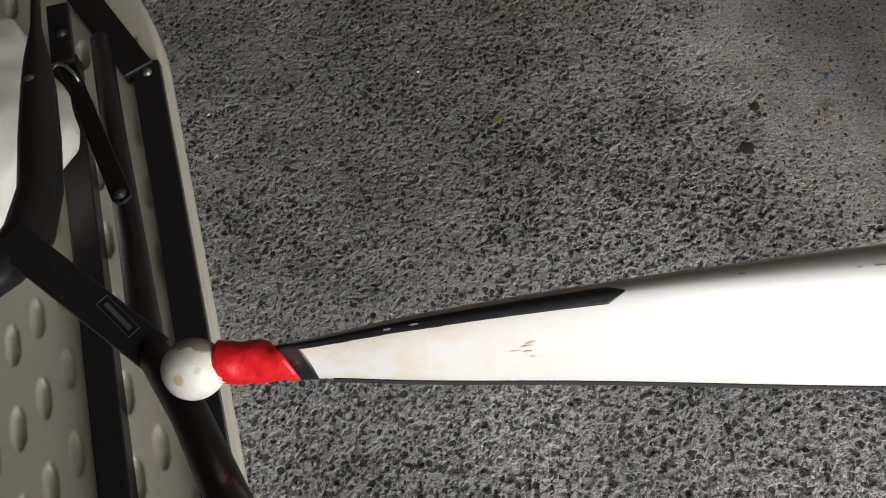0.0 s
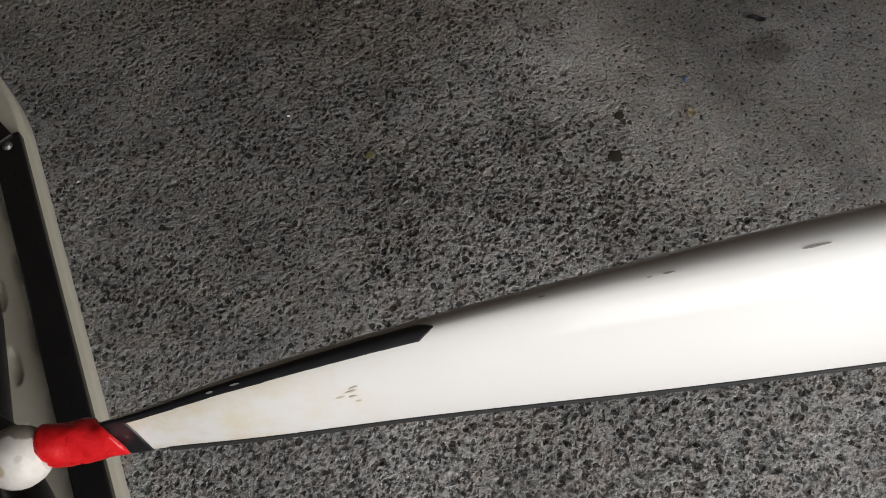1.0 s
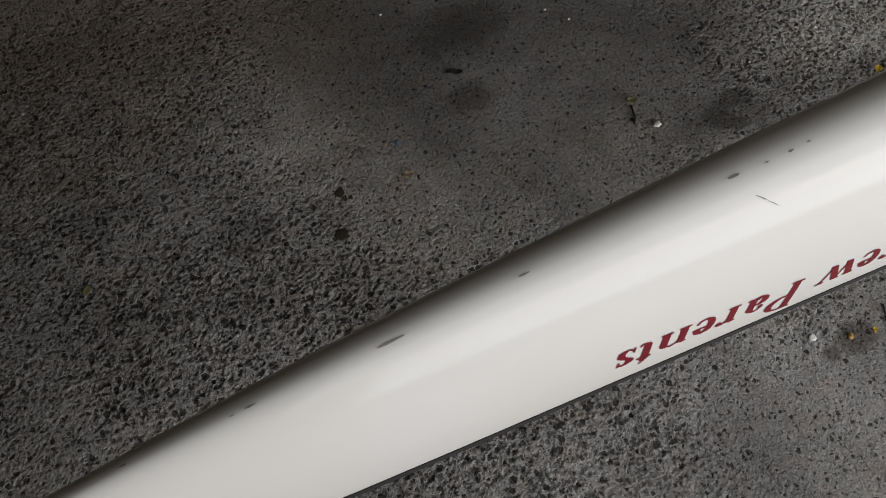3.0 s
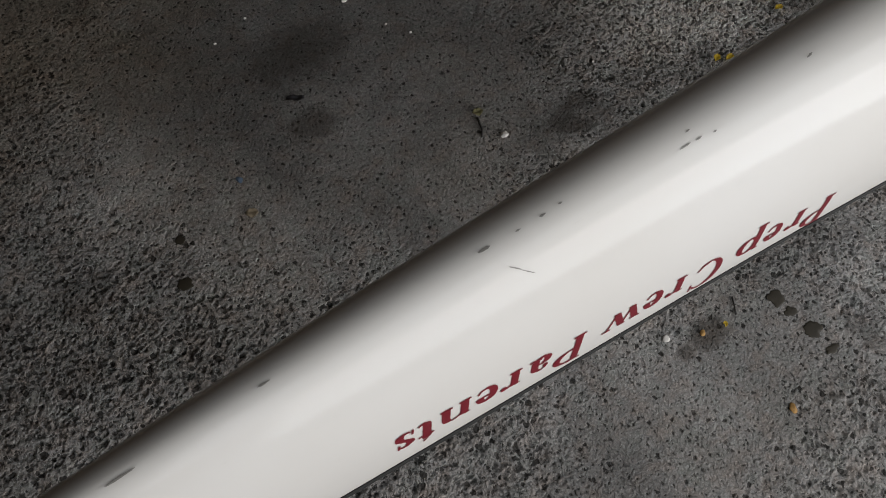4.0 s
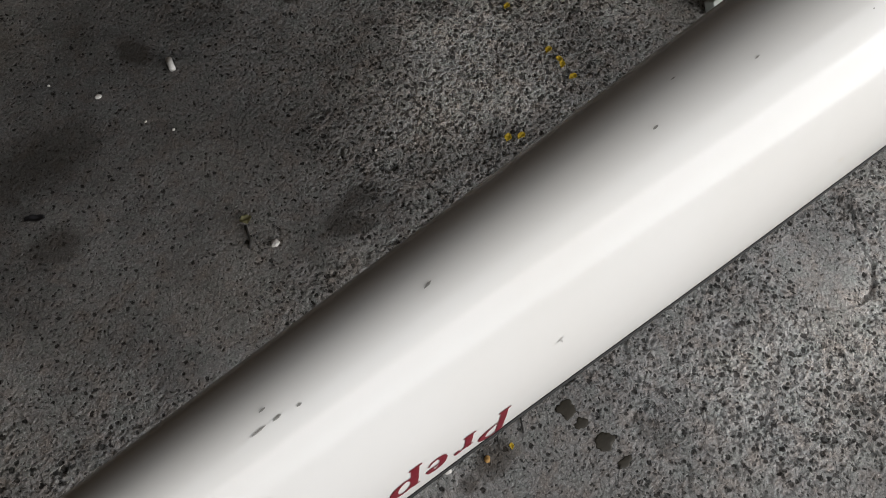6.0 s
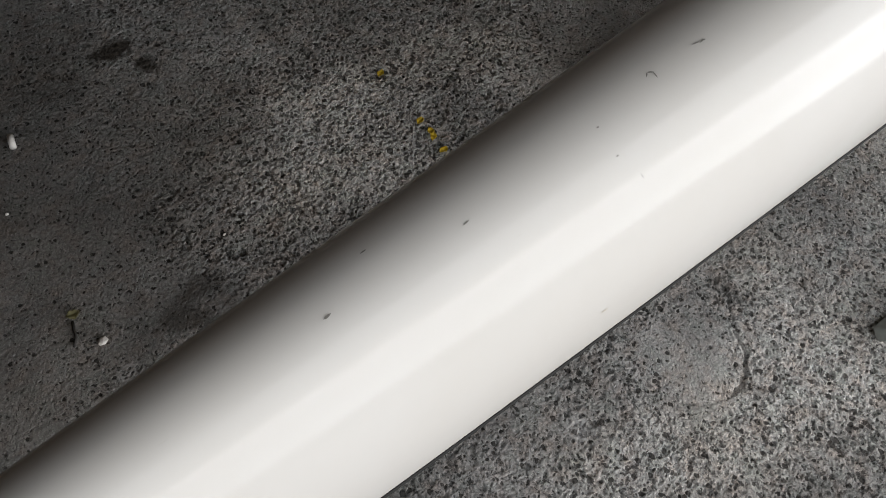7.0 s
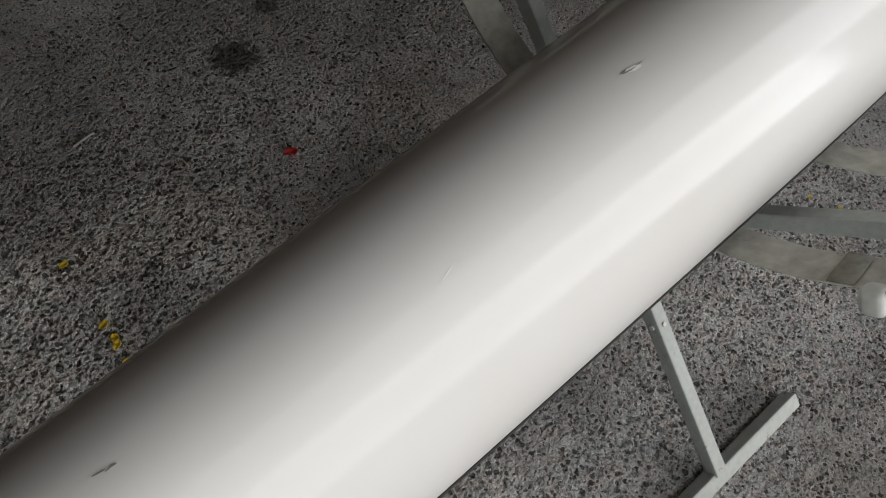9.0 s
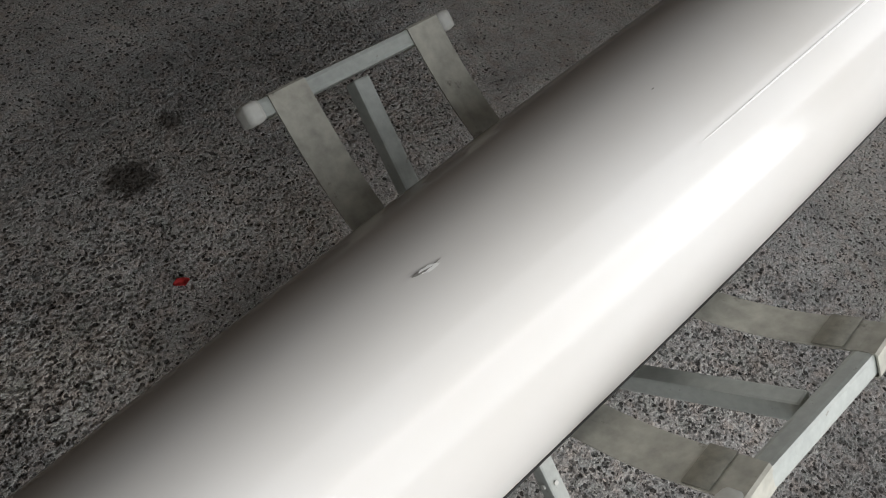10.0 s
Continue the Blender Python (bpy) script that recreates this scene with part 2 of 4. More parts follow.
def ball_material():
    """White rubber with a grimy third and a tan moulding mark."""
    m, nt, b = mat("grubby_white_rubber", 0.5)
    co = coords(nt)
    fine = noise_tex(nt, co, 130, 4, 0.6)
    col = ramp(nt, fine, (0.3, (0.60, 0.555, 0.48)), (0.7, (0.70, 0.66, 0.60)))
    sep = nt.nodes.new("ShaderNodeSeparateXYZ")
    nt.links.new(co, sep.inputs[0])
    side = math_node(nt, "ADD", math_node(nt, "MULTIPLY", math_node(nt, "ADD", sep.outputs[1], 0.0215), 38.0), math_node(nt, "MULTIPLY", noise_tex(nt, co, 70, 4, 0.6), 0.7))
    col = mix(nt, ramp(nt, side, (0.62, 0.0), (0.72, 0.9)), col, (0.25, 0.215, 0.165))
    for place, reach, shade in (((-0.1135, -0.0375, 0.0795), 0.0085, (0.42, 0.32, 0.19)), ((-0.098, -0.030, 0.0815), 0.005, (0.5, 0.45, 0.38))):
        far = node(nt, "VectorMath", operation="DISTANCE")
        nt.links.new(co, far.inputs[0])
        far.inputs[1].default_value = place
        spot = ramp(nt, math_node(nt, "ADD", math_node(nt, "DIVIDE", far.outputs["Value"], reach), math_node(nt, "MULTIPLY", fine, 0.6)), (0.75, 0.85), (1.2, 0.0))
        col = mix(nt, spot, col, shade)
    nt.links.new(col, b.inputs["Base Color"])
    bump(nt, b, fine, 0.5, 0.0006)
    return m


M_BALL = ball_material()
M_LETTER = plain("maroon_vinyl_lettering", (0.15, 0.006, 0.014), 0.4)
M_SCUFF = plain("grey_scuff", (0.20, 0.19, 0.17), 0.7, vary=0.4, scale=80)
M_STEEL = plain("grey_green_painted_steel", (0.36, 0.38, 0.35), 0.5, vary=0.22, scale=14, relief=0.0004, wear_shade=(0.13, 0.10, 0.07))
M_WEB = plain("grimy_canvas_webbing", (0.38, 0.37, 0.315), 0.8, vary=0.45, scale=7, relief=0.0008, wear_shade=(0.14, 0.13, 0.11))
M_FOLD = plain("darkened_canvas_webbing", (0.24, 0.228, 0.185), 0.85, vary=0.4, scale=14, relief=0.0006, wear_shade=(0.09, 0.08, 0.065))
M_CAP = plain("pale_plastic_cap", (0.5, 0.5, 0.46), 0.5, vary=0.15, scale=20)
M_TABLE = plain("off_white_moulded_plastic", (0.54, 0.505, 0.405), 0.35, vary=0.08, scale=12, relief=0.0003)
M_FRAME = plain("black_powder_coated_steel", (0.014, 0.013, 0.013), 0.32, vary=0.3, scale=20)
M_BOLT = plain("zinc_bolt", (0.4, 0.4, 0.38), 0.4, 0.9)
# browns for the unseen walls and ceiling, set by the bounce they give
M_WALL = plain("dark_stained_boarding", (0.12, 0.088, 0.058), 0.8, vary=0.12, scale=6, relief=0.002)
M_CEIL = plain("dark_timber_ceiling", (0.10, 0.073, 0.048), 0.8, vary=0.15, scale=5)


# ---- mesh helpers ----
BASE = {}


def thing(name, at=None, **tags):
    ob = new(name)
    ob.matrix_basis = at or Matrix()
    BASE[ob] = ob.matrix_basis.copy()
    return tagged(ob, **tags)


def part(name, bm, material, parent=None, label="", smooth=False):
    """Link a bmesh, given in world places, as one mesh under a thing or a part."""
    inv = BASE[parent].inverted() if parent else Matrix()
    bmesh.ops.transform(bm, matrix=inv, verts=bm.verts)
    me = bpy.data.meshes.new(name)
    bmesh.ops.recalc_face_normals(bm, faces=bm.faces)
    if smooth:
        for f in bm.faces:
            f.smooth = True
    bm.to_mesh(me)
    bm.free()
    me.materials.append(material)
    ob = new(name, me)
    if parent:
        ob.parent = parent
        BASE[ob] = BASE[parent]
    if label:
        tagged(ob, label)
    return ob


def box(bm, lo, hi, m=Matrix(), bevel=0.0):
    lo, hi = Vector(lo), Vector(hi)
    r = bmesh.ops.create_cube(bm, size=1, matrix=m @ Matrix.Translation((lo + hi) / 2) @ Matrix.Diagonal((*(hi - lo), 1)))
    if bevel:
        edges = {e for v in r["verts"] for e in v.link_edges}
        bmesh.ops.bevel(bm, geom=list(edges), offset=bevel, segments=2, affect="EDGES", profile=0.6)
    return bm


def along(p, q, up=(0, 0, 1)):
    """A frame at p whose x runs to q."""
    x = (Vector(q) - Vector(p)).normalized()
    y = Vector(up).cross(x)
    y = y.normalized() if y.length > 1e-4 else Vector((0, 1, 0))
    z = x.cross(y)
    m = Matrix((x, y, z)).transposed().to_4x4()
    m.translation = p
    return m


def bar(p, q, w, h, bevel=0.003, up=(0, 0, 1)):
    bm = bmesh.new()
    return box(bm, (0, -w / 2, -h / 2), ((Vector(q) - Vector(p)).length, w / 2, h / 2), along(p, q, up), bevel)


def tube(points, r, sides=14):
    """A round tube through the points, closed at both ends."""
    bm = bmesh.new()
    rings = []
    pts = [Vector(p) for p in points]
    for i, p in enumerate(pts):
        a, b = pts[max(i - 1, 0)], pts[min(i + 1, len(pts) - 1)]
        m = along(p, p + (b - a))
        q = r[i] if isinstance(r, (list, tuple)) else r
        rings.append([bm.verts.new(m @ Vector((0, q * math.cos(k * math.tau / sides), q * math.sin(k * math.tau / sides)))) for k in range(sides)])
    for s, t in zip(rings, rings[1:]):
        for k in range(sides):
            bm.faces.new((s[k], s[(k + 1) % sides], t[(k + 1) % sides], t[k]))
    bm.faces.new(rings[0]), bm.faces.new(rings[-1])
    return bm


def sheet(grid, thick):
    """A skin of some thickness through a grid of rows of points."""
    bm = bmesh.new()
    vs = [[bm.verts.new(p) for p in row] for row in grid]
    for r, s in zip(vs, vs[1:]):
        for k in range(len(r) - 1):
            bm.faces.new((r[k], r[k + 1], s[k + 1], s[k]))
    bmesh.ops.recalc_face_normals(bm, faces=bm.faces)
    bmesh.ops.solidify(bm, geom=bm.faces[:], thickness=thick)
    return bm


def ball(bm, centre, radii, m=Matrix(), seg=24, rings=14):
    bmesh.ops.create_uvsphere(bm, u_segments=seg, v_segments=rings, radius=1,
                              matrix=Matrix.Translation(centre) @ m @ Matrix.Diagonal((*radii, 1)))
    return bm


# ---- the setting ----
# one sheet to the horizon, finely pitted where the boat stands
def lattice(x, y, wave, seed):
    """Smooth noise from 0 to 1 over the plane."""
    table = np.random.RandomState(seed).rand(256, 256)
    u, v = x / wave, y / wave
    i, j = np.floor(u).astype(int), np.floor(v).astype(int)
    f, g = u - i, v - j
    f, g = f * f * (3 - 2 * f), g * g * (3 - 2 * g)
    t = lambda p, q: table[(i + p) % 256, (j + q) % 256]
    return (t(0, 0) * (1 - f) + t(1, 0) * f) * (1 - g) + (t(0, 1) * (1 - f) + t(1, 1) * f) * g


def pit_field(x, y, cell, r_lo, r_hi, share, seed):
    """Depth from 0 to 1 of scattered round-bottomed pits, and the lips round them."""
    rnd = np.random.RandomState(seed)
    jx, jy, rad, use, deep = (rnd.rand(256, 256) for _ in range(5))
    i, j = np.floor(x / cell).astype(int), np.floor(y / cell).astype(int)
    depth, lip = np.zeros_like(x), np.zeros_like(x)
    for p in (-1, 0, 1):
        for q in (-1, 0, 1):
            a, b = (i + p) % 256, (j + q) % 256
            d = np.hypot(x - (i + p + jx[a, b]) * cell, y - (j + q + jy[a, b]) * cell)
            r = r_lo + (r_hi - r_lo) * rad[a, b] ** 2
            hole = np.clip((r - d) / (0.5 * r), 0, 1) * (0.4 + 0.6 * deep[a, b]) * (use[a, b] < share)
            depth = np.maximum(depth, hole)
            lip = np.maximum(lip, np.clip(1 - np.abs(d - 1.15 * r) / (0.4 * r), 0, 1) * (use[a, b] < share))
    return depth, lip * (depth < 0.05)


CRACK = ((2.285, 0.235), (2.255, 0.205), (2.231, 0.176), (2.212, 0.145), (2.198, 0.117), (2.172, 0.098), (2.136, 0.086), (2.100, 0.084), (2.066, 0.092), (2.036, 0.120), (2.016, 0.152))


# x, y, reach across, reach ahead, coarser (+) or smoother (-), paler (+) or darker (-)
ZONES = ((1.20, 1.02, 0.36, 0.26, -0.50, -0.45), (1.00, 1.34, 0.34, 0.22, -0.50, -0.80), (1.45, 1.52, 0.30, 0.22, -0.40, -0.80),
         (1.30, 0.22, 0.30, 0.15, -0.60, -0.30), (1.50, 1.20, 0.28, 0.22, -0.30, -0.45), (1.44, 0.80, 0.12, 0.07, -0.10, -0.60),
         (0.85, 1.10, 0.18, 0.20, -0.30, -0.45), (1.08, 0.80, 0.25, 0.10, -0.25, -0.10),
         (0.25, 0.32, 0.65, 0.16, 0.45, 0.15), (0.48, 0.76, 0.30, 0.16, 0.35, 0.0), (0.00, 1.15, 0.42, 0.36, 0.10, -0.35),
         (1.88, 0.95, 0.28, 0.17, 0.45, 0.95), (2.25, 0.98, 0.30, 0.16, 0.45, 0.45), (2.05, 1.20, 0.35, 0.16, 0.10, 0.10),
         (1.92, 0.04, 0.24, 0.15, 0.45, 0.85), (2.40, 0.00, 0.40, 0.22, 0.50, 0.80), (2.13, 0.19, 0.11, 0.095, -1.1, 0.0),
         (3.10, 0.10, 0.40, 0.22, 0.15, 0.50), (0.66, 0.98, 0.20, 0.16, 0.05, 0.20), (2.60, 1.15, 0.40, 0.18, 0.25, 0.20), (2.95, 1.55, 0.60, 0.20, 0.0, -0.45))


def floor_zones(x, y):
    """Coarseness from 0 to 1, and tone in doublings of the reflectance."""
    drift_x, drift_y = 0.10 * (lattice(x, y, 0.11, 61) - 0.5) + 0.05 * (lattice(x, y, 0.035, 62) - 0.5), 0.10 * (lattice(x, y, 0.12, 63) - 0.5) + 0.05 * (lattice(x, y, 0.04, 64) - 0.5)
    coarse = 0
    for k, (wave, weight) in enumerate(((0.41, 0.35), (0.17, 0.28), (0.073, 0.22), (0.031, 0.15))):
        c, s = math.cos(0.6 + 1.1 * k), math.sin(0.6 + 1.1 * k)
        coarse = coarse + weight * lattice(c * x - s * y, s * x + c * y, wave, 21 + k)
    coarse = 0.64 + 1.3 * (coarse - 0.5)
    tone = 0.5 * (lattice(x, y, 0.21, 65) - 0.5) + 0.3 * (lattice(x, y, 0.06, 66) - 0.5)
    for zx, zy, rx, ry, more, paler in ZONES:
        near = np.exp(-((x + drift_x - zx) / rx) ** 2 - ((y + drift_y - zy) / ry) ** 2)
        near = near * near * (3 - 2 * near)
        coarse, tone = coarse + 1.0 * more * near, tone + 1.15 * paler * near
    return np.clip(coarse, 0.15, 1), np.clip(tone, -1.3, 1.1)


def floor_relief(x, y):
    """Height in metres, darkening of pits and crack, coarseness and tone of the floor."""
    wx = x + 0.008 * (lattice(x, y, 0.009, 11) - 0.5) + 0.012 * (lattice(x, y, 0.03, 12) - 0.5)
    wy = y + 0.008 * (lattice(x, y, 0.009, 13) - 0.5) + 0.012 * (lattice(x, y, 0.03, 14) - 0.5)
    coarse, tone = floor_zones(x, y)
    rough = np.clip(coarse * 1.25 - 0.1, 0.05, 1)
    big, lip_big = pit_field(wx, wy, 0.0135, 0.0028, 0.0068, 0.45, 31)
    mid, lip_mid = pit_field(wx, wy, 0.0090, 0.0024, 0.0040, 0.45, 32)
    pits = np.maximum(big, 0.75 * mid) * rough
    lumps = 0.0006 * (lattice(wx, wy, 0.011, 41) - 0.5) + 0.0010 * (lattice(wx, wy, 0.006, 42) - 0.5)
    z = lumps * (0.2 + 0.9 * rough) - 0.0066 * pits + 0.0008 * np.maximum(lip_big, lip_mid) * rough
    near = np.full(x.shape, 9.0)
    for (x0, y0), (x1, y1) in zip(CRACK, CRACK[1:]):
        k = np.clip(((wx - x0) * (x1 - x0) + (wy - y0) * (y1 - y0)) / ((x1 - x0) ** 2 + (y1 - y0) ** 2), 0, 1)
        near = np.minimum(near, np.hypot(wx - x0 - k * (x1 - x0), wy - y0 - k * (y1 - y0)))
    width = 0.002 + 0.007 * lattice(x, y, 0.02, 51) ** 2
    gap = np.clip(1.3 - near / width, 0, 1) * np.clip(lattice(x, y, 0.035, 52) * 2.4 - 0.2, 0, 1)
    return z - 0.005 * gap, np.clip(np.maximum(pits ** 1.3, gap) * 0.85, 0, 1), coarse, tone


def floor_lines(lo, hi, step):
    inner = np.arange(lo, hi, step)
    out = np.array([0.02, 0.06, 0.15, 0.4, 1, 2.5, 6, 15, 40, 120, 400])
    return np.concatenate((lo - out[::-1], inner, inner[-1] + out))


gx, gy = floor_lines(-0.60, 3.68, 0.0025), floor_lines(-0.26, 1.62, 0.0025)
X, Y = np.meshgrid(gx, gy, indexing="ij")
Z, WEAR_SHADE, COARSE, TONE = floor_relief(X, Y)
fade = np.clip(np.minimum(np.minimum(X + 0.62, 3.70 - X), np.minimum(Y + 0.28, 1.65 - Y)) / 0.02, 0, 1)
Z, WEAR_SHADE = Z * fade, WEAR_SHADE * fade
nx, ny = X.shape
me = bpy.data.meshes.new("ground")
idx = np.arange(nx * ny).reshape(nx, ny)
quads = np.stack((idx[:-1, :-1], idx[1:, :-1], idx[1:, 1:], idx[:-1, 1:]), axis=-1).reshape(-1, 4)
me.vertices.add(nx * ny)
me.vertices.foreach_set("co", np.stack((X, Y, Z), axis=-1).astype(np.float32).ravel())
me.loops.add(quads.size)
me.loops.foreach_set("vertex_index", quads.astype(np.int32).ravel())
me.polygons.add(len(quads))
me.polygons.foreach_set("loop_start", np.arange(0, quads.size, 4, dtype=np.int32))
me.polygons.foreach_set("use_smooth", np.ones(len(quads), dtype=bool))
for name, field in (("wear_shade", WEAR_SHADE), ("coarse", COARSE), ("tone", TONE)):
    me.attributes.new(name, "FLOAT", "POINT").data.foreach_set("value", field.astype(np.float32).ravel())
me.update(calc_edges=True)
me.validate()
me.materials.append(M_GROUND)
tagged(new("ground", me), "worn grey exposed-aggregate concrete floor with pits and stains", "ground", kind="structure")


def wall(name, lo, hi, label, material=None):
    tagged(part(name, box(bmesh.new(), lo, hi), material or M_WALL), label, "wall", kind="structure")


# walls and ceiling stay out of view, added to enclose and tint the light
wall("wall_north", (-3.4, 4.0, 0), (EAST_X, 4.2, 3.4), "unseen dark boarded wall")
wall("wall_west", (-3.6, WALL_Y - 0.2, 0), (-3.4, 4.2, 3.4), "unseen dark boarded wall")
wall("wall_east", (EAST_X, WALL_Y - 0.2, 0), (EAST_X + 0.2, 4.2, 3.4), "unseen dark boarded wall")
wall("wall_south_west", (-3.4, WALL_Y - 0.2, 0), (DOOR_X0, WALL_Y, 3.4), "unseen dark boarded wall beside the wide doorway")
wall("wall_south_east", (DOOR_X1, WALL_Y - 0.2, 0), (EAST_X, WALL_Y, 3.4), "unseen dark boarded wall beside the wide doorway")
wall("wall_south_lintel", (DOOR_X0, WALL_Y - 0.2, DOOR_H), (DOOR_X1, WALL_Y, 3.4), "unseen lintel over the wide doorway")
tagged(part("ceiling", box(bmesh.new(), (-3.6, WALL_Y - 0.2, 3.4), (EAST_X + 0.2, 4.2, 3.55)), M_CEIL), "unseen dark ceiling", "ceiling", kind="structure")

# added out of view, shuts out the sky above the low opening
tagged(part("unseen_porch_roof", box(bmesh.new(), (-3.6, PORCH_Y - 0.1, PORCH_H + 0.35), (EAST_X + 0.2, WALL_Y - 0.2, PORCH_H + 0.5)), M_CEIL), "unseen dark porch roof added before the wide doorway", "roof", kind="structure")

# ---- the rowing shell, keel up ----
BOW, HULL_LENGTH = -0.08, 7.2
KNOTS = np.array([0, .06, .15, .3, .5, .8, 1.2, 1.6, 2.0, 2.5, 3.0, 3.6])
HALF_BEAM = np.array([.012, .0165, .0259, .0346, .0476, .0619, .0801, .1051, .1281, .1551, .1805, .20])
KEEL = np.array([.598, .602, .630, .673, .708, .738, .765, .779, .793, .8115, .818, .820])
HALF_SLOPE, KEEL_SLOPE = np.gradient(HALF_BEAM, KNOTS), np.gradient(KEEL, KNOTS)


def eased(v, slope, s):
    """A smooth curve through the knots."""
    i = int(np.clip(np.searchsorted(KNOTS, s, side="right") - 1, 0, len(KNOTS) - 2))
    h = KNOTS[i + 1] - KNOTS[i]
    t = (s - KNOTS[i]) / h
    return float((2 * t ** 3 - 3 * t ** 2 + 1) * v[i] + (t ** 3 - 2 * t ** 2 + t) * h * slope[i]
                 + (3 * t ** 2 - 2 * t ** 3) * v[i + 1] + (t ** 3 - t ** 2) * h * slope[i + 1])


def hull_point(x, a, off=0.0):
    """The skin at x; a runs from 0 at the near gunwale over the keel (0.5) to 1 at the far gunwale."""
    s = x - BOW
    k = max(min(s, HULL_LENGTH - s), 0.0)
    half, rail = eased(HALF_BEAM, HALF_SLOPE, k) + off, 0.5677 + 0.0082 * k - 0.006 * math.exp(-k / 0.1)
    depth = eased(KEEL, KEEL_SLOPE, k) - rail + off
    full = 2.1 - 0.8 * math.exp(-k / 0.35)
    c, d = math.cos(math.pi * a), math.sin(math.pi * a)
    y = 0.2962 + 0.0118 * s - 0.010 * math.exp(-max(s, 0) / 0.08) - math.copysign(abs(c) ** (2 / full), c) * half
    return Vector((x, y, rail + depth * abs(d) ** (2 / full)))


def hull_frame(x, a):
    """A frame on the skin: x along the boat, y towards the keel, z outwards."""
    u = (hull_point(x + 0.004, a) - hull_point(x - 0.004, a)).normalized()
    v = hull_point(x, a + 0.006) - hull_point(x, a - 0.006)
    n = u.cross(v).normalized()
    m = Matrix((u, n.cross(u), n)).transposed().to_4x4()
    m.translation = hull_point(x, a)
    return m


shell = thing("rowing_shell", pose(0, 0.3, 0.53), label="white racing shell lying keel up, with maroon lettering", category="boat")
AROUND = 56
xs = [BOW + 0.035 + 0.9 * (i / 40) ** 1.4 for i in range(41)] + [BOW + 0.935 + i * 0.045 for i in range(1, 139)]
bm = bmesh.new()
rows = [[bm.verts.new(hull_point(x, k / AROUND)) for k in range(AROUND + 1)] for x in xs]
for r, s in zip(rows, rows[1:]):
    for k in range(AROUND):
        bm.faces.new((r[k], s[k], s[k + 1], r[k + 1]))
bm.faces.new(rows[-1])
bm.faces.new(rows[0])
part("hull", bm, M_HULL, shell, "glossy white hull skin, scuffed", smooth=True)
for side in (0.0, 1.0):
    g = [hull_point(x, side) for x in xs if x > 0.0]
    out = Vector((0, -0.0012 if side == 0 else 0.0012, 0))
    part("gunwale", sheet([[p + out + Vector((0, 0, 0.0015)) for p in g], [p + out * 1.5 - Vector((0, 0, 0.005)) for p in g]], 0.0025), M_RUBBER, shell, "thin black gunwale trim")
bm = bmesh.new()
deck = [(bm.verts.new(hull_point(x, 0) + Vector((0, 0.003, -0.004))), bm.verts.new(hull_point(x, 1) + Vector((0, -0.003, -0.004)))) for x in xs]
for r, s in zip(deck, deck[1:]):
    bm.faces.new((r[0], s[0], s[1], r[1]))
part("deck", bm, M_HULL, shell)

# bow ball on its stub, red tape, black tape band and stem strip
bm = ball(bmesh.new(), (-0.1075, 0.2785, 0.590), (0.0265, 0.0255, 0.0255), seg=36, rings=20)
for v in bm.verts:
    v.co += 0.0007 * noise.noise_vector(v.co * 60)
rubber = part("bow_ball", bm, M_BALL, shell, "grubby white rubber bow ball", smooth=True)
part("stub", tube([(-0.095, 0.280, 0.590), (-0.070, 0.284, 0.590)], 0.016), M_BALL, rubber, smooth=True)


def band(x0, x1, slant, grow, crease, material, name, label, steps=16):
    """A wrap of tape round the stem from x0 to x1, its far edge slanting with height."""
    bm = bmesh.new()
    ring = []
    n = 32
    for i in range(steps + 1):
        f = i / steps
        row = []
        for k in range(n):
            w = math.tau * k / n
            lift = math.sin(w)
            x = x0 + (x1 - x0) * f - slant * f * math.cos(w)
            r = 0.0172 - 0.0028 * (x + 0.092) / 0.065 + grow
            p = Vector((x, 0.2835 + r * math.cos(w), 0.590 + r * lift))
            p += crease * noise.noise_vector(p * 48) + 0.4 * crease * noise.noise_vector(p * 130)
            row.append(bm.verts.new(p))
        ring.append(row)
    for r, s in zip(ring, ring[1:]):
        for k in range(n):
            bm.faces.new((r[k], r[(k + 1) % n], s[(k + 1) % n], s[k]))
    bm.faces.new(ring[0]), bm.faces.new(ring[-1])
    return part(name, bm, material, shell, label, smooth=True)


band(-0.0885, -0.033, 0.0133, 0.0014, 0.0030, M_REDTAPE, "tape_wrap", "creased red tape round the bow")
grid = []
for i in range(25):
    a = 0.62 * i / 24
    w = math.pi * (1 - a)
    x0, x1 = max(BOW + 0.036, -0.043 - 0.0133 * math.cos(w)), -0.0253 - 0.017 * math.cos(w)
    grid.append([hull_point(x0 + (x1 - x0) * k / 8, a, 0.0010) for k in range(9)])
part("tape_band", sheet(grid, 0.0006), M_BLACKTAPE, shell, "black tape band beside the red tape", smooth=True)

grid = []
for i in range(71):
    x = -0.043 + 0.275 * i / 70
    row = []
    for k in range(-4, 5):
        reach = (0.0045 + 0.024 * (x + 0.045)) * (0.55 if k > 0 else 0.72)
        reach *= min(1.0, max(0.05, (0.2325 - x) / 0.012))
        reach *= abs(k) / 4
        a, step = 0.5, 0.004 if k > 0 else -0.004
        while (hull_point(x, a) - hull_point(x, 0.5)).length < reach and 0.05 < a < 0.95:
            a += step
        row.append(hull_point(x, a, 0.0014) + 0.0002 * noise.noise_vector(Vector((x * 90, k * 0.4, 0))))
    grid.append(row)
part("stem_strip", sheet(grid, 0.0008), M_BLACKTAPE, shell, "worn black tape strip along the stem", smooth=True)

